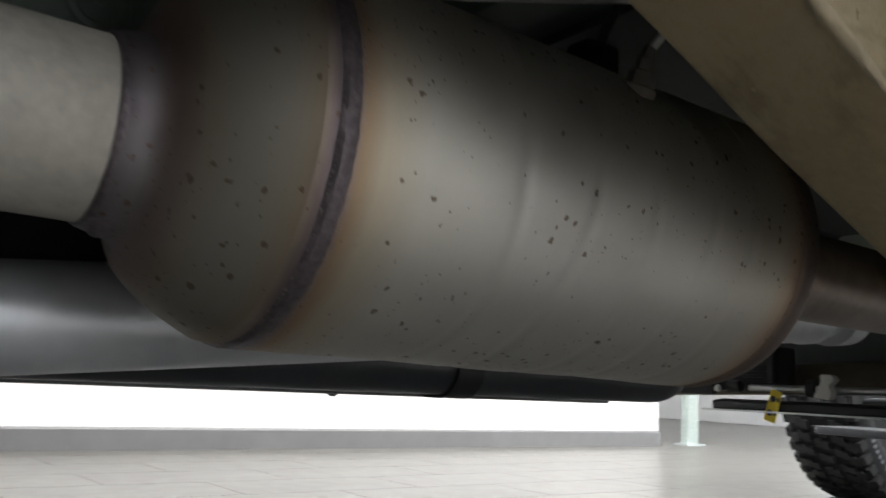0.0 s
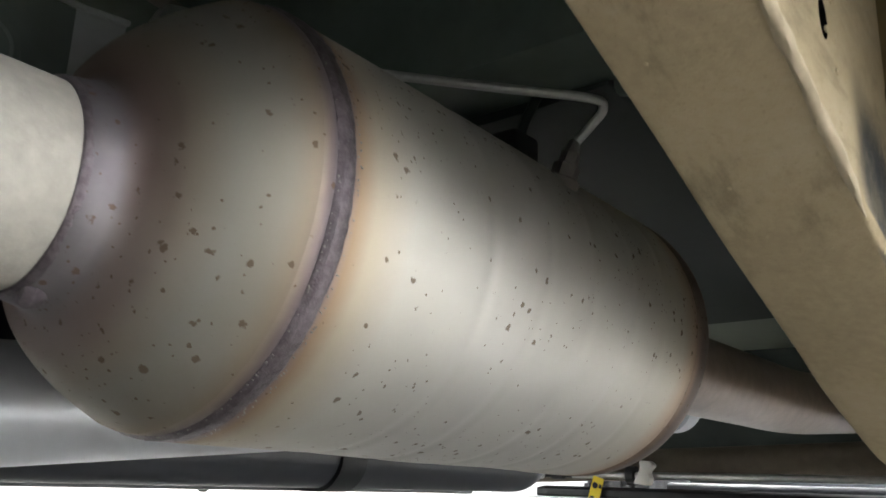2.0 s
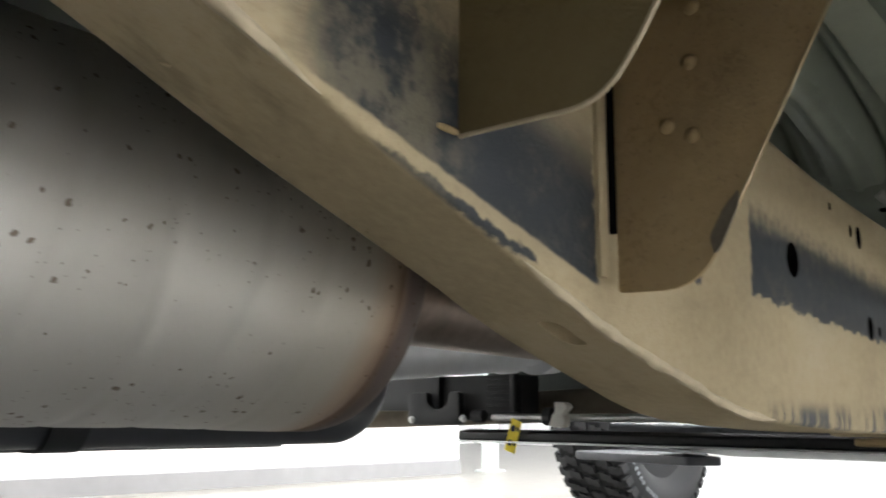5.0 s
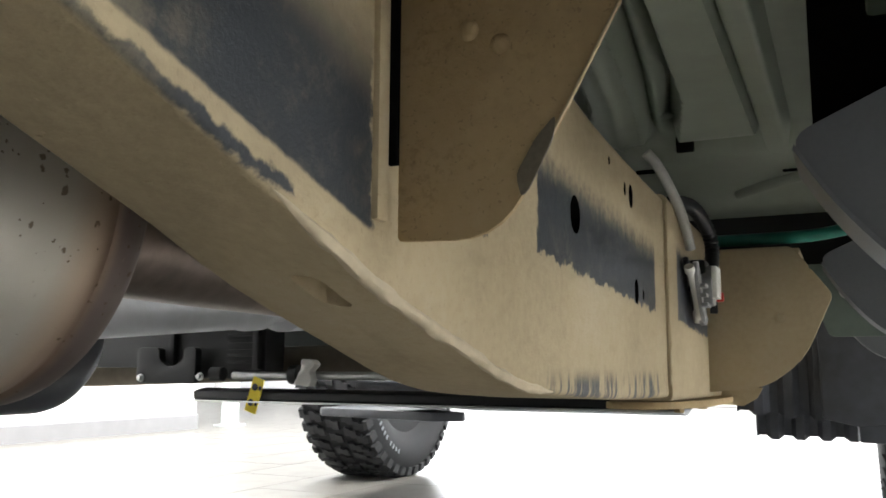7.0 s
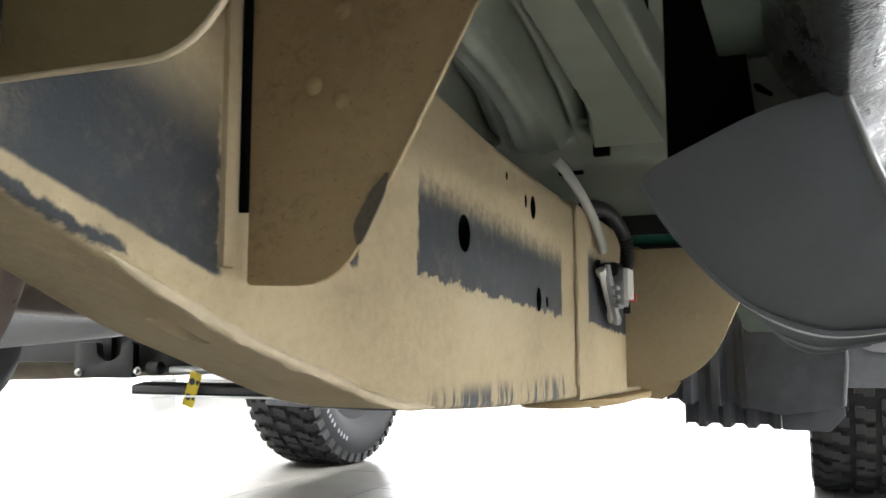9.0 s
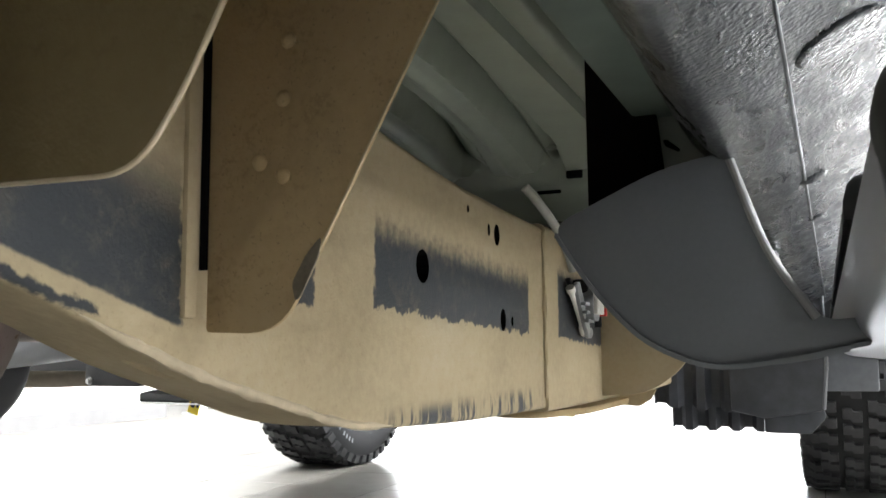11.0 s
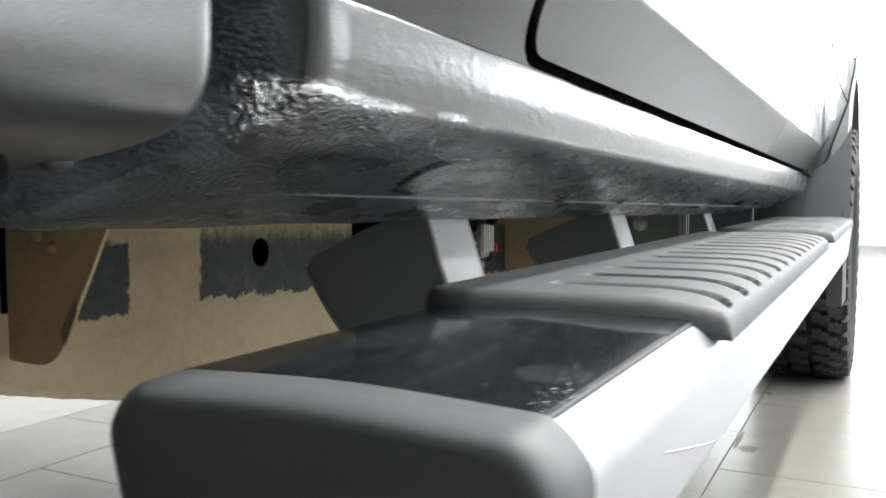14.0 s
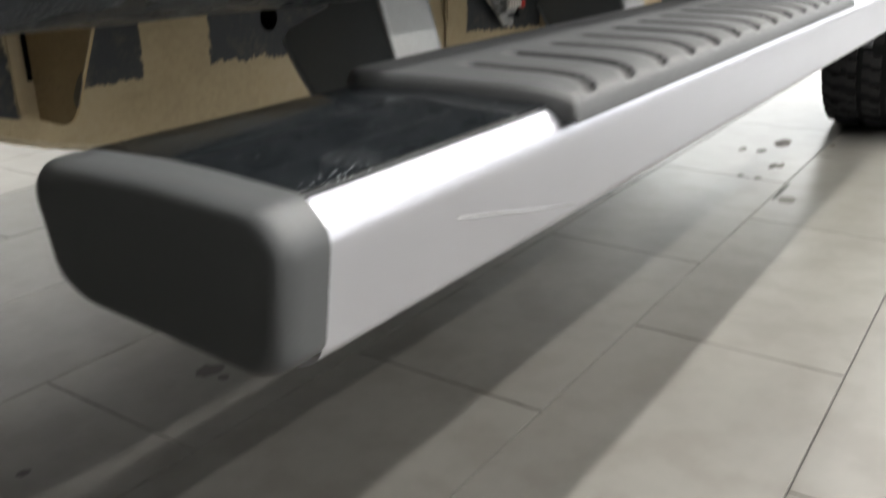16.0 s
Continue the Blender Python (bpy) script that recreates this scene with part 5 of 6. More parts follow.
def bed_side():
    """Painted bed side that rolls under at its foot, rounded at its front edge."""
    prof = smooth_path([(x, 0, z) for x, z in BED], 9)
    for k in range(60):
        prof = [prof[0]] + [(a + 2 * b + c) / 4 for a, b, c in zip(prof, prof[1:], prof[2:])] + [prof[-1]]
    bm = bmesh.new()
    grid = []
    for p in prof:
        back = arch_y(p.z) - 0.002
        inward = Vector((-0.3, 0, 1)).lerp(Vector((-1, 0, 0.15)), min(1.0, max(0.0, (p.z - 0.585) / 0.06)))
        row = []
        for f in list(np.linspace(0, 0.9, 8)) + [0.94, 0.97, 0.99, 1.0]:
            y = back + (0.493 - back) * f
            fall = max(0.0, (f - 0.93) / 0.07) ** 2.2 * 0.006 + max(0.0, (0.04 - f) / 0.04) * 0.003
            row.append(bm.verts.new((p.x + inward.x * fall, y, p.z + inward.z * fall)))
        row.append(bm.verts.new((p.x + inward.x * 0.02, 0.4935, p.z + inward.z * 0.02)))
        row.insert(0, bm.verts.new((p.x + inward.x * 0.02, back + 0.001, p.z + inward.z * 0.02)))
        grid.append(row)
    for a, b in zip(grid, grid[1:]):
        for j in range(len(a) - 1):
            bm.faces.new((a[j], a[j + 1], b[j + 1], b[j]))
        bm.faces.new((a[-1], a[0], b[0], b[-1]))
    bm.faces.new(grid[0])
    bm.faces.new(grid[-1][::-1])
    return bm


part("side_panel", bed_side(), body_paint("bed_paint", haze=0.26), bed, "painted bed side ahead of the wheel arch", 50)
LINER_FOOT = [(-0.14, 0.70), (-0.08, 0.65), (-0.02, 0.622), (0.03, 0.603), (0.064, 0.5925), (0.089, 0.5855), (0.12, 0.5785), (0.161, 0.571), (0.19, 0.5735), (0.205, 0.5845), (0.2215, 0.604)]


def well_liner():
    """The wheel well's front wall: its foot rises inwards, its face follows the arch."""
    bm = bmesh.new()
    front, back = [], []
    xs = np.linspace(-0.14, 0.2215, 40)
    for x in xs:
        z0 = float(np.interp(x, [a for a, b in LINER_FOOT], [b for a, b in LINER_FOOT]))
        f, b = [], []
        for i in range(29):
            z = z0 + (1.15 - z0) * (i / 28) ** 1.4
            lump = 0.003 * noise.noise((x * 18, z * 18, 0)) + 0.0015 * noise.noise((x * 60, z * 60, 3))
            edge = 0.006 * max(0.0, 1 - i / 2)
            f.append(bm.verts.new((x, arch_y(z, 0.8425) + lump + edge, z)))
            b.append(bm.verts.new((x, arch_y(z, 0.8505) + lump, z)))
        front.append(f)
        back.append(b)
    for g in (front, back):
        for a, b in zip(g, g[1:]):
            for j in range(28):
                bm.faces.new((a[j], a[j + 1], b[j + 1], b[j]))
    loop_f = front[0] + [c[-1] for c in front[1:]] + front[-1][-2::-1] + [c[0] for c in front[-2:0:-1]]
    loop_b = back[0] + [c[-1] for c in back[1:]] + back[-1][-2::-1] + [c[0] for c in back[-2:0:-1]]
    for i in range(len(loop_f)):
        j = (i + 1) % len(loop_f)
        bm.faces.new((loop_f[i], loop_f[j], loop_b[j], loop_b[i]))
    return bm


part("wheel_well", well_liner(), M_GUARD, bed, "dark rough wheel-well liner", 60)
seal = [(0.186, 0.3985, 0.5815), (0.198, 0.3955, 0.5842), (0.2095, 0.391, 0.5885), (0.217, 0.3905, 0.596), (0.2215, 0.3885, 0.606)]
seal += [(0.2237 + 0.012 * (z - 0.62), arch_y(z) - 0.003, z) for z in np.linspace(0.62, 1.12, 14)]
seal = smooth_path(seal, 4)
part("arch_seal", tube(seal, [0.0014, 0.0022] + [0.0025] * (len(seal) - 2), 16), M_SEAL, bed, "black rubber seal round the wheel arch")
under_bed = part("under_panel", prism(rounded([(0.135, 0.586), (0.10, 0.590), (0.075, 0.615), (0.06, 0.68), (0.135, 0.68)], 0.008, 3), "y", 0.44, 0.490, 0.003), M_GUARD, bed, "dark coated lower lip of the bed")
# black tube stands for the shade in the drain opening
part("drain_slot", tube([(0.126, 0.478, 0.5800), (0.130, 0.475, 0.5798), (0.161, 0.450, 0.5820), (0.166, 0.446, 0.5830)], [0.0026, 0.0044, 0.0044, 0.0026], 12), M_SEAL, under_bed)
part("drain_plug", dome((0.152, 0.4835, 0.5815), (0.15, 0, -1), 0.0062, 0.0030), M_CAP, under_bed)
part("bed_floor", box((-1.5, -2.0, 0.90), (0.205, 0.52, 0.93)), M_PAN_SHADED, bed, "dark underside of the cargo bed")
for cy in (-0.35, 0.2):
    part("bed_crossbeam", prism(rounded([(cy - 0.06, 0.80), (cy + 0.06, 0.80), (cy + 0.08, 0.90), (cy - 0.08, 0.90)], 0.01), "x", -1.5, -0.1, 0.003), M_PAN_SHADED, bed)
# unseen closing panels, added to keep light off the rail and exhaust
part("wheelhouse_wall", box((-0.152, -1.3, 0.70), (-0.142, 0.385, 0.92), 0.003), M_GUARD, bed, "unseen inner wall of the rear wheelhouse, added to block light")
part("outer_side", box((0.205, -2.0, 0.78), (0.235, -0.06, 1.45), 0.006), M_PAINT, bed)
part("far_side", box((-1.64, -2.0, 0.60), (-1.61, 0.50, 1.45), 0.006), M_PAINT, bed, "unseen far side of the bed, added to block light")
part("tail_panel", box((-1.6, -2.03, 0.62), (0.205, -2.0, 1.45), 0.006), M_PAINT, bed)
# deepened to the cab wall so no light leaks through the gap
part("front_panel", prism([(-1.6, 0.50), (0.19, 0.50), (0.19, 0.552), (0.054, 0.552), (0.054, 0.594), (-1.6, 0.594)], "z", 0.705, 1.3, 0.003), M_PAN_SHADED, bed)

# running board
board = empty("running_board", truck)
board["label"] = "aluminium running board with grey rubber tread pads"
CAP_SECTION = rounded([(0.166, 0.485), (0.178, 0.499), (0.255, 0.502), (0.334, 0.498), (0.348, 0.484), (0.340, 0.427), (0.326, 0.419), (0.198, 0.427), (0.177, 0.437)], [0.012, 0.012, 0.05, 0.006, 0.014, 0.012, 0.012, 0.008, 0.010], 5)

STEP = rounded([(0.166, 0.485), (0.178, 0.499), (0.255, 0.502), (0.334, 0.498), (0.348, 0.484), (0.339, 0.420), (0.325, 0.412), (0.205, 0.421), (0.172, 0.438)], [0.012, 0.012, 0.05, 0.006, 0.014, 0.012, 0.012, 0.02, 0.015], 5)


beam = part("beam", prism(STEP, "y", 0.516, 2.80), M_STEP, board, "satin silver aluminium beam")
SCALE_CAP = [(0.2575 + (x - 0.2575) * 1.014, 0.460 + (z - 0.460) * 1.06) for x, z in CAP_SECTION]
for v in beam.data.vertices:
    if v.co.z < 0.46:
        v.co.z -= 0.008 * (v.co.y - 0.516)
bm = bmesh.new()
rings = []
for y, k in ((0.5175, 1.0), (0.502, 1.0), (0.4965, 0.992), (0.4920, 0.965), (0.4890, 0.925), (0.4876, 0.88), (0.4872, 0.80)):
    rings.append([bm.verts.new((0.2575 + (x - 0.2575) * (1 - (1 - k) * 0.55), y, 0.462 + (z - 0.462) * k)) for x, z in SCALE_CAP])
for a, b in zip(rings, rings[1:]):
    for j in range(len(a)):
        bm.faces.new((a[j], a[(j + 1) % len(a)], b[(j + 1) % len(a)], b[j]))
bm.faces.new(rings[0][::-1])
bm.faces.new(rings[-1])
part("end_cap", bm, M_CAP, board, "dark grey plastic end cap")
film = part("top_film", prism([(0.179, 0.4995), (0.255, 0.5025), (0.331, 0.4990), (0.331, 0.5005), (0.255, 0.5040), (0.179, 0.5008)], "y", 0.5185, 0.80), M_GLOSS, board, "glossy black dusty top strip", 15)
part("film_edge", prism([(0.3312, 0.4975), (0.3326, 0.4972), (0.3326, 0.4988), (0.3312, 0.4992)], "y", 0.5185, 0.80), M_BLACK, board)


def pad(y0, y1, label):
    """A moulded pad: rounded rim, drooping outer edge and hooked grooves."""
    x0, x1, nx, ny = 0.165, 0.353, 64, 430

    def groove(x, y):
        if not 0.232 < x < 0.3475:
            return 0.0
        hook = 0.0 if x < 0.322 else -0.022 * ((x - 0.322) / 0.0255) ** 2
        k = (y - hook - (y0 + 0.068)) / 0.066
        c = round(k)
        if c < 0 or y0 + 0.068 + c * 0.066 > y1 - 0.045:
            return 0.0
        d = abs(k - c) * 0.066
        return max(0.0, min(1.0, (0.0090 - d) / 0.0018 + 0.5)) * max(0.0, min(1.0, (x - 0.232) / 0.003)) * max(0.0, min(1.0, (0.3475 - x) / 0.002))

    bm = bmesh.new()
    rows, inside = [], []
    for i in range(nx + 1):
        row = []
        for j in range(ny + 1):
            # denser towards the rims
            fx = i / nx
            x = x0 + (x1 - x0) * (0.5 - 0.5 * math.cos(math.pi * fx)) * 0.35 + (x1 - x0) * fx * 0.65
            y = y0 + (y1 - y0) * j / ny
            lead = y0 + 0.016 * max(0.0, (x - 0.20) / 0.15) ** 2 + 0.012 * max(0.0, (0.19 - x) / 0.025) ** 2
            yy = max(y, lead) if j else lead
            e = min(x - x0, x1 - x, yy - lead, y1 - yy)
            rim = 0.010
            fall = 0.0 if e > rim else 0.013 * (1 - math.sqrt(max(0.0, 1 - (1 - e / rim) ** 2)))
            z = 0.5125 - 1.3 * max(0.0, x - 0.30) ** 2 * 2.2 - fall
            g = groove(x, yy)
            row.append(bm.verts.new((x, yy, z - 0.0038 * g)))
            inside.append(g)
        rows.append(row)
    for i in range(nx):
        for j in range(ny):
            f = bm.faces.new((rows[i][j], rows[i + 1][j], rows[i + 1][j + 1], rows[i][j + 1]))
            k = i * (ny + 1) + j
            f.material_index = 1 if inside[k] + inside[k + 1] + inside[k + ny + 1] + inside[k + ny + 2] > 2.4 else 0
    edge = [e for e in bm.edges if e.is_boundary]
    ext = bmesh.ops.extrude_edge_only(bm, edges=edge)
    for v in ext["geom"]:
        if isinstance(v, bmesh.types.BMVert):
            v.co.z = min(v.co.z - 0.002, 0.490)
    p = part("tread_pad", bm, M_PAD, board, label, 50)
    p.data.materials.append(M_GRIP)
    return p


pad(0.735, 1.66, "grey rubber tread pad with curved ribs")
pad(1.80, 2.74, "second grey rubber tread pad")
part("scratch", tube([(0.3448, 0.6232, 0.4668), (0.3443, 0.6235, 0.4608), (0.3437, 0.68, 0.4478), (0.3422, 0.746, 0.4330), (0.3412, 0.78, 0.4258)], [0.0005, 0.0008, 0.0007, 0.0005, 0.0003], 8), M_SCRATCH, board, "thin scratch on the beam's side")

ARM = rounded([(-0.017, 0.514), (0.058, 0.548), (0.103, 0.556), (0.124, 0.492), (0.152, 0.445), (0.175, 0.447), (0.18, 0.43), (0.09, 0.414), (0.035, 0.440), (0.004, 0.478)], [0.014, 0.03, 0.004, 0.004, 0.01, 0.004, 0.004, 0.03, 0.03, 0.03], 4)


def arm(y0, y1, drop):
    a = empty("support_arm", board)
    part("web", prism([(x, z + drop) for x, z in ARM], "y", y0, y0 + 0.005, 0.001), M_ARM, a, "dark coated support arm")
    part("web", prism([(x, z + drop) for x, z in ARM], "y", y1 - 0.005, y1, 0.001), M_ARM, a)
    # outer face and fold use the lit copy; the webs stay dark
    part("face", prism([(0.098, 0.554 + drop), (0.103, 0.556 + drop), (0.124, 0.492 + drop), (0.150, 0.447 + drop), (0.146, 0.444 + drop), (0.119, 0.491 + drop)], "y", y0, y1, 0.0008), M_ARM_LIT, a, "arm face in a paler grey that carries its light")
    part("fold", tube(smooth_path([(0.1015, y0 + 0.0015, 0.5545 + drop), (0.1225, y0 + 0.0015, 0.4915 + drop), (0.1495, y0 + 0.0015, 0.4465 + drop)], 5), 0.0030, 10), M_ARM_LIT, a)
    low = [(p.x, p.z + drop) for p in smooth_path([(-0.014, 0, 0.506), (0.008, 0, 0.472), (0.036, 0, 0.440), (0.062, 0, 0.4235), (0.092, 0, 0.4155), (0.135, 0, 0.4205), (0.178, 0, 0.430)], 5)]
    part("underside", prism(low + [(x + 0.001, z + 0.003) for x, z in low[::-1]], "y", y0 - 0.003, y1 + 0.003), M_ARM, a)
    part("bolt", bolt((0.108, (y0 + y1) / 2 + 0.05, 0.562 + drop), (0.3, 0, -1), 0.006, 0.012), M_ZINC, a)
    return a


for y0, y1, d in ((0.867, 0.938, 0.0), (1.375, 1.445, -0.007), (2.025, 2.095, -0.014), (2.64, 2.71, -0.022)):
    arm(y0, y1, d)
# bracket sheet, in the same glossless black as the hole shade
part("upper_bracket", prism(rounded([(-0.004, 0.50), (0.062, 0.50), (0.052, 0.56), (0.046, 0.62), (0.055, 0.70), (0.055, 0.76), (-0.004, 0.76)], 0.004), "y", 0.922, 0.93, 0.001), M_SHADE_BLACK, board, "black inner bracket")
green = part("inner_gusset", prism(rounded([(0.044, 0.545), (0.087, 0.555), (0.089, 0.70), (0.052, 0.70), (0.043, 0.60)], 0.004), "y", 0.933, 0.937, 0.0005), M_PAN, board, "dull green primed gusset")
# opening drawn as a black sliver for its shade
part("slot", prism(rounded([(0.051, 0.5825), (0.0545, 0.5825), (0.0635, 0.5745), (0.0625, 0.5725), (0.053, 0.5775)], 0.001), "y", 0.9322, 0.9335), M_SHADE_BLACK, green)
part("gusset_edge", box((0.0865, 0.930, 0.56), (0.0900, 0.938, 0.70), 0.001), M_ALU, green)
part("brace", prism(rounded([(-0.02, 0.44), (0.10, 0.44), (0.10, 0.56), (-0.06, 0.56)], 0.01), "y", 1.90, 1.91), M_PAN_SHADED, board)
part("brace_bolt", bolt((0.011, 1.90, 0.514), (0, -1, 0), 0.009, 0.01), M_ZINC, board)
part("strut", box((0.083, 1.895, 0.45), (0.098, 1.905, 0.55), 0.001), M_ARM_LIT, board)

# cable, connector on the rail
loom = empty("wiring_connector", truck)
loom["label"] = "wiring connector with grey hose clipped on the chassis rail"
part("hose", tube(smooth_path([(-0.20, 1.37, 0.642), (-0.188, 1.385, 0.625), (-0.178, 1.45, 0.59), (-0.174, 1.485, 0.560), (-0.172, 1.498, 0.54)], 6), 0.0065, 14), M_GREY_HOSE, loom, "pale grey hose")
hose2 = tube(smooth_path([(-0.19, 1.47, 0.60), (-0.172, 1.54, 0.600), (-0.160, 1.60, 0.565), (-0.158, 1.575, 0.51)], 14), [0.0090 + 0.0014 * (i % 2) for i in range(43)], 14)
part("conduit", hose2, M_BLACK, loom, "black corrugated conduit")
part("body", box((-0.183, 1.525, 0.485), (-0.158, 1.565, 0.53), 0.006), M_BLACK, loom)
link = smooth_path([(-0.172, 1.478, 0.515), (-0.171, 1.495, 0.498), (-0.172, 1.53, 0.472), (-0.176, 1.566, 0.452)], 5)
part("link", tube(link, [0.0065] * 3 + [0.0042] * 10 + [0.0065] * 3, 10), M_WHITE_PLASTIC, loom, "slanted grey metal link")
part("link", tube([p + Vector((-0.006, 0.012, 0.012)) for p in link], 0.004, 8), M_BLACK, loom)
part("clip_block", prism(rounded([(1.525, 0.470), (1.555, 0.468), (1.566, 0.485), (1.562, 0.522), (1.532, 0.522), (1.52, 0.50)], 0.005), "x", -0.172, -0.150, 0.002), M_CONNECT, loom, "grey ribbed plastic connector block")
for k in range(5):
    part("rib", box((-0.151, 1.524 + 0.0085 * k, 0.478), (-0.144, 1.5285 + 0.0085 * k, 0.520), 0.001), M_WHITE_PLASTIC, loom)
part("boss", lathe([(0, 0.008), (0.006, 0.008), (0.008, 0.005)], (-0.172, 1.565, 0.452), (1, -0.3, 0), 14), M_CONNECT, loom)
part("latch", box((-0.152, 1.5655, 0.476), (-0.142, 1.573, 0.488), 0.001), M_RED, loom, "small red latch")
part("lever", prism(rounded([(1.482, 0.521), (1.496, 0.524), (1.538, 0.474), (1.551, 0.455), (1.540, 0.446), (1.522, 0.462), (1.486, 0.505)], 0.003, 2), "x", -0.168, -0.162, 0.001), M_CONNECT, loom, "grey slanted locking lever")
for lz in (0.466, 0.478, 0.490):
    part("fin", box((-0.163, 1.512 - (lz - 0.466) * 0.6, lz), (-0.155, 1.545, lz + 0.005), 0.001), M_CONNECT, loom)
part("latch_bar", box((-0.160, 1.566, 0.46), (-0.150, 1.571, 0.515), 0.001), M_BLACK, loom)
part("coolant_tube", tube(smooth_path([(-0.21, 1.77, 0.588), (-0.12, 1.76, 0.586), (-0.03, 1.76, 0.588), (0.04, 1.765, 0.60)], 5), 0.0095, 14), M_GREEN, truck, "green hose end")

# wheel house liner ahead of the front mount
liner = empty("wheel_liner", truck)
liner["label"] = "ribbed black plastic splash liner before the front wheel"
def pleated(x0, x1, y, waves, deep, z0, z1, step):
    """A pleated plastic sheet; step drops its foot towards one end."""
    bm = bmesh.new()
    rows = []
    n = waves * 10
    for i in range(n + 1):
        x = x0 + (x1 - x0) * i / n
        w = math.sin(2 * math.pi * waves * i / n)
        yy = y + deep * max(-0.75, min(0.75, w * 1.4))
        foot = z0 + step * (i / n) + 0.004 * max(-1, min(1, w * 2))
        rows.append([bm.verts.new((x, yy + d, z)) for d in (0.0, 0.006) for z in (foot, z1)])
    for a, b in zip(rows, rows[1:]):
        for p, q in ((0, 1), (1, 3), (3, 2), (2, 0)):
            bm.faces.new((a[p], a[q], b[q], b[p]))
    bm.faces.new(rows[0])
    bm.faces.new(rows[-1][::-1])
    return bm


part("ribbed_panel", pleated(-0.226, -0.04, 2.40, 3, 0.014, 0.296, 0.60, -0.012), M_LINER, liner)
part("ribbed_flap", pleated(-0.19, 0.02, 2.43, 4, 0.012, 0.240, 0.34, 0.0), M_LINER, liner)
flat = part("flat_panel", prism(rounded([(-0.05, 0.285), (0.02, 0.270), (0.143, 0.288), (0.153, 0.38), (0.15, 0.60), (-0.058, 0.60)], [0.006, 0.006, 0.012, 0.006, 0, 0]), "y", 2.372, 2.388, 0.004), M_LINER, liner)
part("panel_edge", tube([(0.1425, 2.3725, 0.292), (0.152, 2.3725, 0.38), (0.150, 2.3725, 0.58)], 0.004, 10), M_LINER_EDGE, liner, "paler moulded rim")
part("lower_flap", prism(rounded([(0.019, 0.237), (0.113, 0.236), (0.146, 0.272), (0.143, 0.292), (0.018, 0.28)], 0.005), "y", 2.392, 2.41, 0.003), M_LINER, liner)
part("plug", dome((0.0, 2.372, 0.50), (0, -1, 0), 0.01, 0.005), M_ZINC, liner)
part("arch_panel", prism(rounded([(0.10, 0.325), (0.26, 0.326), (0.26, 0.42), (0.10, 0.42)], 0.006), "y", 2.50, 2.512, 0.003), M_LINER_EDGE, liner, "pale grey arch panel edge")

# front fender and flare
FR_Y, FR_R = 3.25, 0.392
fender = empty("front_fender", truck)
fender["label"] = "painted front fender with plastic wheel-arch flare"
bm = bmesh.new()
n_a = 28
inner, outer = [], []
for i in range(n_a + 1):
    a = math.pi * (1.08 - 1.16 * i / n_a)
    inner.append((FR_Y + 0.50 * math.cos(a), 0.42 + 0.50 * math.sin(a)))
    outer.append((FR_Y + 0.565 * math.cos(a), 0.42 + 0.565 * math.sin(a)))
v = [[bm.verts.new((x, y, z)) for (y, z) in pts] for x, pts in ((0.295, inner), (0.338, inner), (0.332, outer), (0.295, outer))]
for r in range(4):
    a, b = v[r], v[(r + 1) % 4]
    for i in range(n_a):
        bm.faces.new((a[i], a[i + 1], b[i + 1], b[i]))
part("flare", bm, M_FLARE, fender, "dark plastic wheel-arch flare")
bm = bmesh.new()
n_b = 16
top = [(FR_Y + 0.575 * math.cos(math.pi * (0.5 - 0.55 * i / n_b)), 0.42 + 0.575 * math.sin(math.pi * (0.5 - 0.55 * i / n_b))) for i in range(n_b + 1)]
v0 = [bm.verts.new((0.333, y, z)) for y, z in top]
v1 = [bm.verts.new((0.333, y, 1.37)) for y, z in top]
for i in range(n_b):
    bm.faces.new((v0[i], v0[i + 1], v1[i + 1], v1[i]))
part("skin", bm, M_DOOR, fender)


def arch_edge(z, r=0.57):
    return FR_Y - math.sqrt(max(0.0, r ** 2 - (z - 0.42) ** 2))


def bulge_x(y, z):
    """The fender behind the wheel: the door's crease sweeps up to the arch while the panel swells out to its edge."""
    g = min(1.0, max(0.0, (y - 2.60) / (arch_edge(z) - 2.60)))
    level = z - tilt(y) - 0.125 * min(1.3, max(0.0, (y - 2.60) / 0.25)) ** 1.6
    base = (side_x(level) if level > 0.654 else 0.2225 - 0.35 * min(0.10, 0.654 - level)) + side(y)
    edge = float(np.interp(z, (0.60, 0.66, 0.815, 0.92), (0.262, 0.283, 0.327, 0.336)))
    return base + (edge - base) * g ** 2.2 + 0.001


def bulge_mesh():
    bm = bmesh.new()
    grid = []
    for k in np.linspace(0, 1, 64):
        row = []
        for f in np.linspace(0, 1, 36):
            z = 0.626 - 0.014 * f + (1.37 - 0.62) * k ** 1.5
            y = 2.60 + (arch_edge(z) - 2.60) * f
            row.append(bm.verts.new((bulge_x(y, z), y, z)))
        grid.append(row)
    for a, b in zip(grid, grid[1:]):
        for j in range(35):
            bm.faces.new((a[j], a[j + 1], b[j + 1], b[j]))
    ext = bmesh.ops.extrude_face_region(bm, geom=list(bm.faces))
    for v in ext["geom"]:
        if isinstance(v, bmesh.types.BMVert):
            v.co.x -= 0.004
    return bm


part("bulge", bulge_mesh(), M_DOOR, fender, "painted fender swelling out to the arch", 50)
groove = [(bulge_x(arch_edge(z), z) - 0.001, arch_edge(z) + 0.001, z) for z in np.linspace(0.612, 0.98, 16)]
flare_seam = [(bulge_x(y, z), y, z) for y, z in zip(np.linspace(2.64, arch_edge(0.815) - 0.002, 12), np.linspace(1.10, 0.815, 12))]
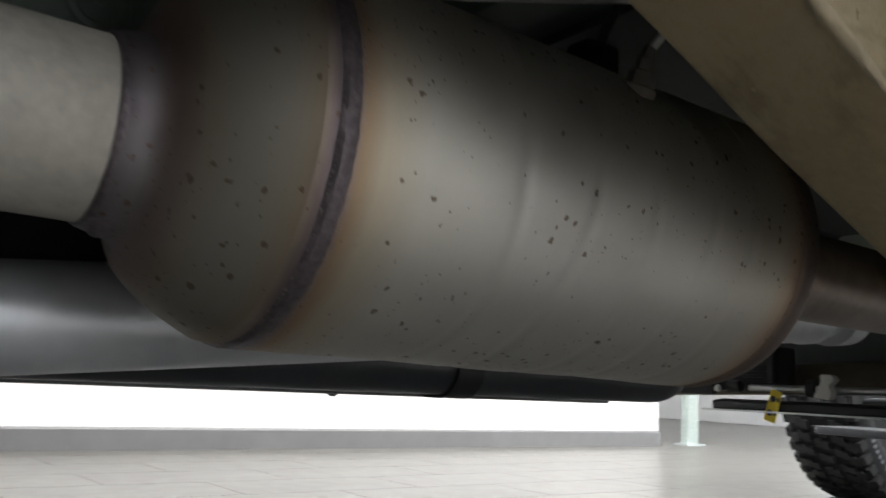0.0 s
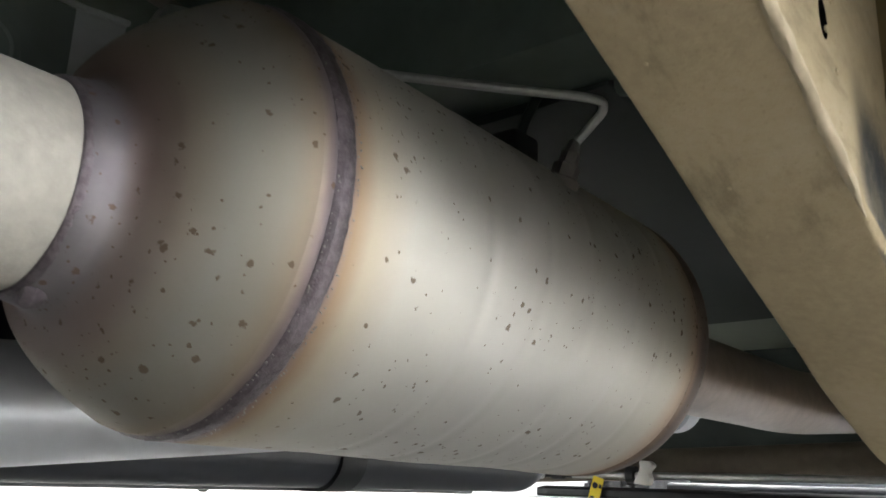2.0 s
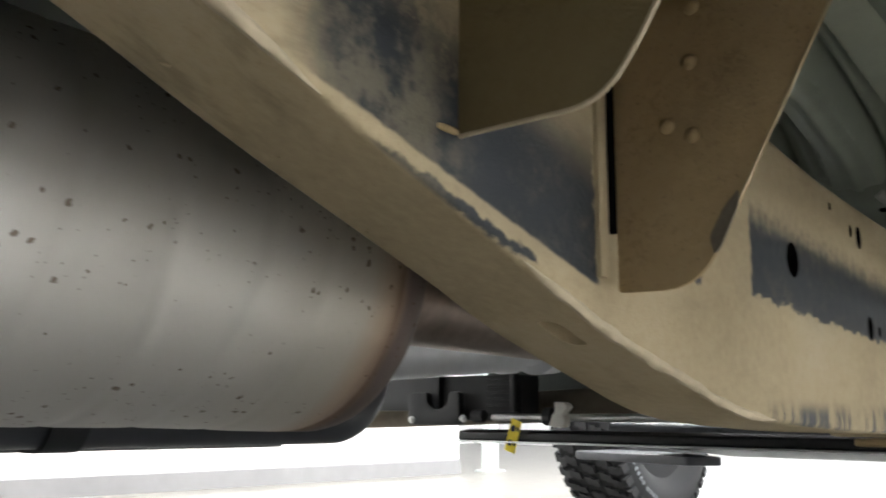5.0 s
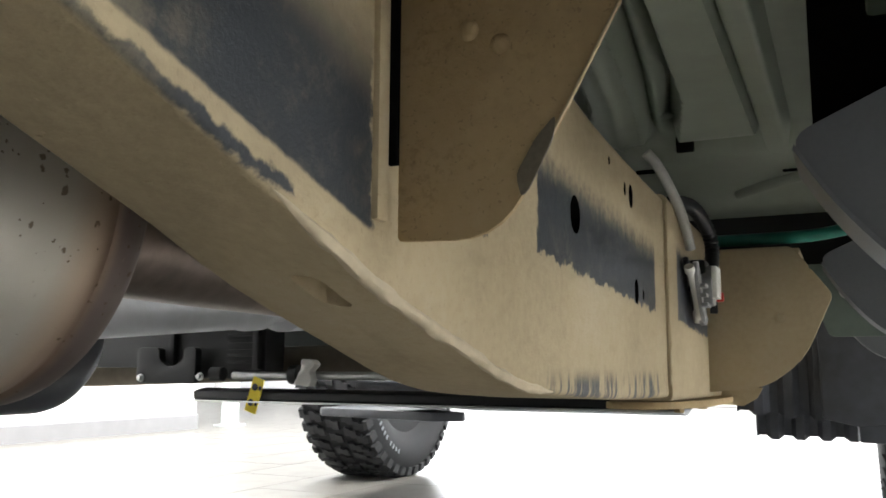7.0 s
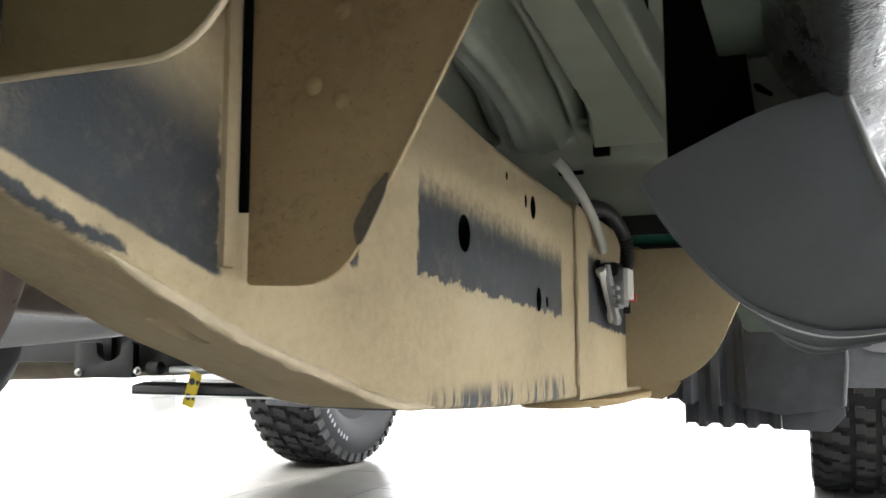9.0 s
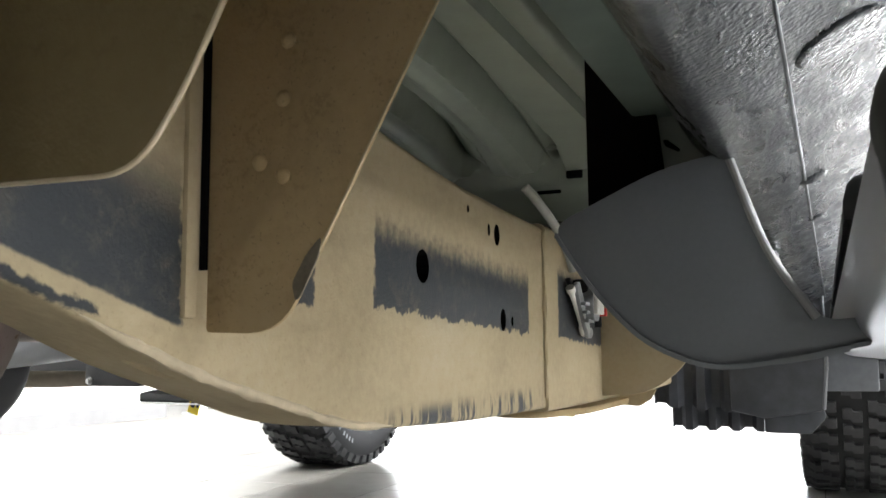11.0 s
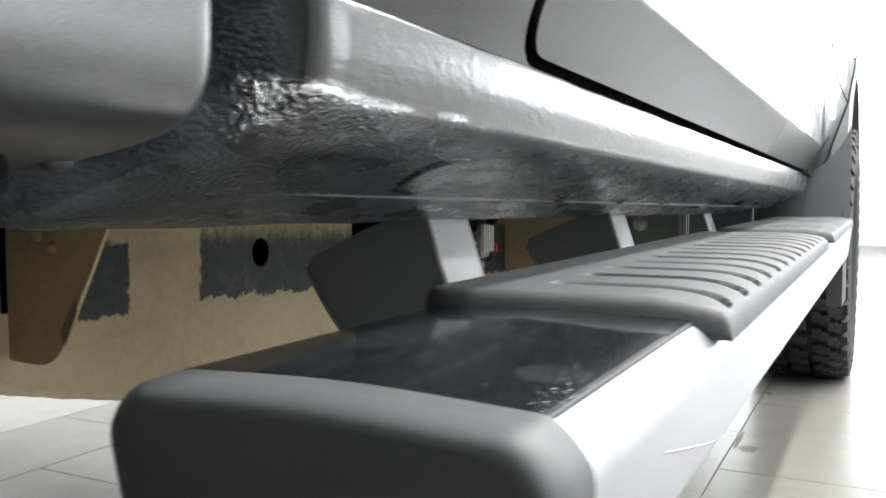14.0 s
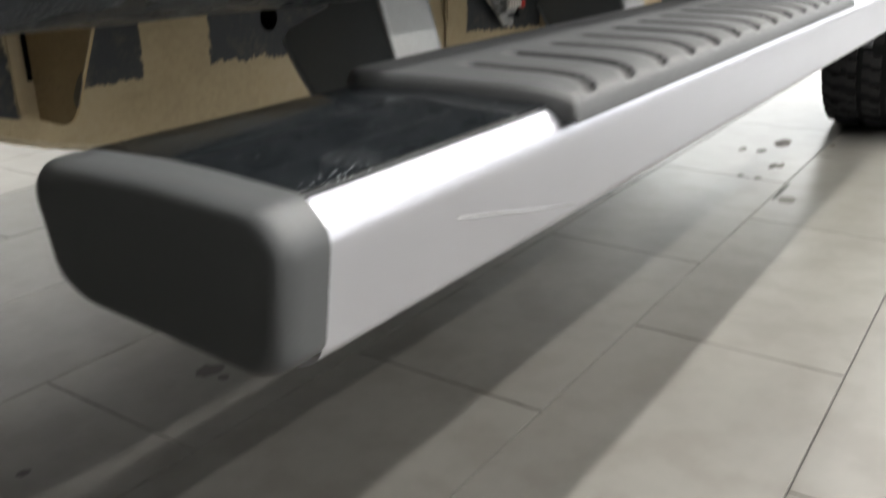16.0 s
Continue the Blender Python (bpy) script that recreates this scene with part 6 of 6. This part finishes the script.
part("flare_seam", tube(flare_seam, 0.0016, 8), M_SEAL, fender, "thin black seam between fender and flare")
foot = [(0.246, 2.50, 0.6265), (0.250, 2.60, 0.6235)] + [(bulge_x(2.60 + (arch_edge(0.62) - 2.60) * f, 0.62) - 0.001, 2.60 + (arch_edge(0.62) - 2.60) * f, 0.625 - 0.014 * f) for f in (0.35, 0.7, 1.0)]
part("arch_groove", tube(foot, 0.0032, 8), M_SEAL, fender, "black seal under the fender")
part("arch_groove", tube(groove, 0.004, 8), M_SEAL, fender, "black seal along the flare")
part("inner_wall", box((-0.12, 2.8, 0.60), (-0.10, 3.8, 1.2)), M_BLACK, fender)
skirt = bmesh.new()
grid = []
for f in np.linspace(0, 1, 18):
    x = 0.10 + 0.244 * f
    y = 2.655 + 0.05 * f ** 3
    high = 0.585 + 0.06 * f + 0.10 * f ** 6
    low = 0.42 + 0.02 * f
    grid.append([skirt.verts.new((x, y + 0.03 * max(0.0, k - 0.5) ** 2, low + (high - low) * k)) for k in np.linspace(0, 1, 10)])
for a, b in zip(grid, grid[1:]):
    for j in range(9):
        skirt.faces.new((a[j], b[j], b[j + 1], a[j + 1]))
ext = bmesh.ops.extrude_face_region(skirt, geom=list(skirt.faces))
for v in ext["geom"]:
    if isinstance(v, bmesh.types.BMVert):
        v.co.y += 0.006
part("arch_skirt", skirt, M_FLARE, fender, "dark grey plastic skirt behind the front wheel")


# wheels
def tyre_mesh(R0, W):
    prof = [(-W / 2 + 0.02, R0 * 0.58), (-W / 2 - 0.004, R0 * 0.66), (-W / 2 - 0.012, R0 * 0.80), (-W / 2, R0 * 0.93), (-W / 2 + 0.018, R0 * 0.972), (0, R0 * 0.978),
            (W / 2 - 0.018, R0 * 0.972), (W / 2, R0 * 0.93), (W / 2 + 0.012, R0 * 0.80), (W / 2 + 0.004, R0 * 0.66), (W / 2 - 0.02, R0 * 0.58)]
    return lathe(prof, (0, 0, 0), (1, 0, 0), 72)


def tread(R0, W):
    """Interlocked all-terrain blocks, in one mesh."""
    bm = bmesh.new()
    n = 44
    rows = [(-W / 2 + 0.022, 0.046, 0.9), (-0.062, 0.048, 0.0), (0.0, 0.05, 0.5), (0.062, 0.048, 0.1), (W / 2 - 0.022, 0.046, 0.6)]
    for k in range(n):
        for x, w, ph in rows:
            a = 2 * math.pi * (k + ph + 0.12 * math.sin(k * 2.4)) / n
            da = 2 * math.pi / n * 0.34
            edge = abs(x) > W / 2 - 0.03
            r0, r1 = R0 * 0.955, R0
            ca = [(-w / 2, -da), (-w * 0.05, -da * 1.0), (w * 0.05, -da * 0.5), (w / 2, -da * 0.5), (w / 2, da * 1.2), (0.0, da * 1.2), (-w * 0.1, da * 0.7), (-w / 2, da * 0.7)]
            lowv, upv = [], []
            for dx, d in ca:
                drop = 0.0
                xx = x + dx
                if edge and abs(xx) > W / 2 - 0.012:
                    drop = 0.016
                for r, lst, s in ((r0, lowv, 1.0), (r1 - drop, upv, 0.93)):
                    aa = a + d * s
                    lst.append(bm.verts.new((x + dx * s, r * math.cos(aa), r * math.sin(aa))))
            bm.faces.new(upv)
            for i in range(8):
                bm.faces.new((lowv[i], lowv[(i + 1) % 8], upv[(i + 1) % 8], upv[i]))
        for s in (-1, 1):
            a = 2 * math.pi * (k + (0.9 if s < 0 else 0.6)) / n
            da = 2 * math.pi / n * 0.3
            vs = []
            for r, xo in ((R0 * 0.975, W / 2 + 0.0), (R0 * 0.90, W / 2 + 0.007)):
                for d in (-da, da):
                    vs.append((s * xo, r, a + d))
            outv = [bm.verts.new((x + s * 0.006, r * math.cos(t), r * math.sin(t))) for x, r, t in vs]
            inv = [bm.verts.new((x - s * 0.012, r * math.cos(t), r * math.sin(t))) for x, r, t in vs]
            bm.faces.new((outv[0], outv[1], outv[3], outv[2]))
            for i, j in ((0, 1), (1, 3), (3, 2), (2, 0)):
                bm.faces.new((outv[i], outv[j], inv[j], inv[i]))
    return bm


TY_W = 0.25
wheel_mesh = None


def wheel(x, label, y=FR_Y):
    global wheel_mesh
    w = empty("wheel", truck)
    w["label"] = label
    w.location = (x, y, FR_R - 0.006)
    if wheel_mesh is None:
        a = part("tyre", tyre_mesh(FR_R, TY_W), M_SIDEWALL, w)
        b = part("tread", tread(FR_R, TY_W), M_RUBBER, w, "chunky all-terrain tread blocks", 20)
        b["kind"] = "stuff"
        c = part("rim", lathe([(-0.11, 0.24), (-0.10, 0.245), (-0.07, 0.215), (0.0, 0.21), (0.02, 0.08), (0.03, 0.08), (0.04, 0.03), (0.05, 0.02)], (0, 0, 0), (1, 0, 0), 40), M_LINER, w)
        wheel_mesh = (a.data, b.data, c.data)
    else:
        for nm, me in zip(("tyre", "tread", "rim"), wheel_mesh):
            o = new(nm, me)
            o.parent = w
            if nm == "tread":
                o["kind"] = "stuff"
    return w


wheel(-1.60, "far front wheel with black all-terrain tyre")
far = [o for o in truck.children if o.name.startswith("wheel") and o.location.x < -1][0]
for k in range(9):
    a = radians(-58 + 4.2 * k + (2.5 if k > 4 else 0))
    bar = part("lettering_bar", box((-0.0006, -0.0045, -0.008), (0.0006, 0.0045, 0.008)), M_LINER_EDGE, far)
    bar.location = (TY_W / 2 + 0.0125, FR_R * 0.79 * math.sin(a), -FR_R * 0.79 * math.cos(a))
    bar.rotation_euler = (a, 0, 0)
wheel(0.208, "near front wheel with black all-terrain tyre")
# unseen rear wheels, added to block side light on the bracket plates
wheel(-1.60, "unseen far rear wheel with black all-terrain tyre", ARCH_Y)
wheel(0.208, "unseen near rear wheel with black all-terrain tyre", ARCH_Y)
axle = part("front_axle", tube([(-1.45, 3.22, 0.40), (-0.95, 3.2, 0.38), (-0.6, 3.2, 0.37), (0.1, 3.22, 0.40)], [0.045, 0.05, 0.05, 0.045], 24), M_LINER, truck, "dark front axle tube")
part("control_arm", prism(rounded([(-1.47, 2.62), (-1.02, 2.50), (-0.95, 2.56), (-1.25, 2.80), (-1.47, 2.85)], 0.02), "z", 0.245, 0.27, 0.006), M_LINER, truck, "flat dark lower control arm")

# ---- floor tiles ----
floor = tagged(part("floor", box((X0 - 0.2, Y0 - 0.2, -0.06), (X1 + 0.2, Y1 + 0.2, -0.004)), M_GROUT), "glossy grey stone-look tiled showroom floor", "floor", kind="structure")
TW, TL, GAP = 0.3165, 0.633, 0.0026
JX = 0.445


def tile_corners(i, j):
    x0 = JX + TW * i
    y0 = 0.834 + TL * j + (TL / 2 if i % 2 == 0 else 0)
    return x0, y0


def tile_bm(bm, x, y):
    b = 0.0004
    lo = [(x + GAP / 2, y + GAP / 2), (x + TW - GAP / 2, y + GAP / 2), (x + TW - GAP / 2, y + TL - GAP / 2), (x + GAP / 2, y + TL - GAP / 2)]
    hi = [(x + GAP / 2 + b, y + GAP / 2 + b), (x + TW - GAP / 2 - b, y + GAP / 2 + b), (x + TW - GAP / 2 - b, y + TL - GAP / 2 - b), (x + GAP / 2 + b, y + TL - GAP / 2 - b)]
    v0 = [bm.verts.new((*p, -0.01)) for p in lo]
    vm = [bm.verts.new((*p, -b)) for p in lo]
    v1 = [bm.verts.new((*p, 0.0)) for p in hi]
    for a, c in ((v0, vm), (vm, v1)):
        for k in range(4):
            bm.faces.new((a[k], a[(k + 1) % 4], c[(k + 1) % 4], c[k]))
    bm.faces.new(v1)


one = bmesh.new()
tile_bm(one, 0, 0)
tile_me = None
rest = []
for i in range(-32, 24):
    for j in range(-14, 18):
        x, y = tile_corners(i, j)
        if x < X0 - 0.2 or x + TW > X1 + 0.2 or y < Y0 - 0.2 or y + TL > Y1 + 0.2:
            continue
        if -2.1 < x < 1.4 and 0.2 < y < 4.9:
            if tile_me is None:
                first = part("tile", one, M_TILE, floor)
                tile_me = first.data
                first.location = (x, y, 0)
            else:
                o = new("tile", tile_me)
                o.parent = floor
                o.location = (x, y, 0)
        else:
            rest.append((x, y))
verts, faces = [], []
for x, y in rest:
    k = len(verts)
    g = GAP / 2
    for z in (-0.01, 0.0):
        verts += [(x + g, y + g, z), (x + TW - g, y + g, z), (x + TW - g, y + TL - g, z), (x + g, y + TL - g, z)]
    faces += [(k + 4, k + 5, k + 6, k + 7), (k, k + 1, k + 5, k + 4), (k + 1, k + 2, k + 6, k + 5), (k + 2, k + 3, k + 7, k + 6), (k + 3, k, k + 4, k + 7)]
me = bpy.data.meshes.new("tile_field")
me.from_pydata(verts, [], faces)
me.materials.append(M_TILE)
field = new("tile_field", me)
field.parent = floor
field["kind"] = "stuff"
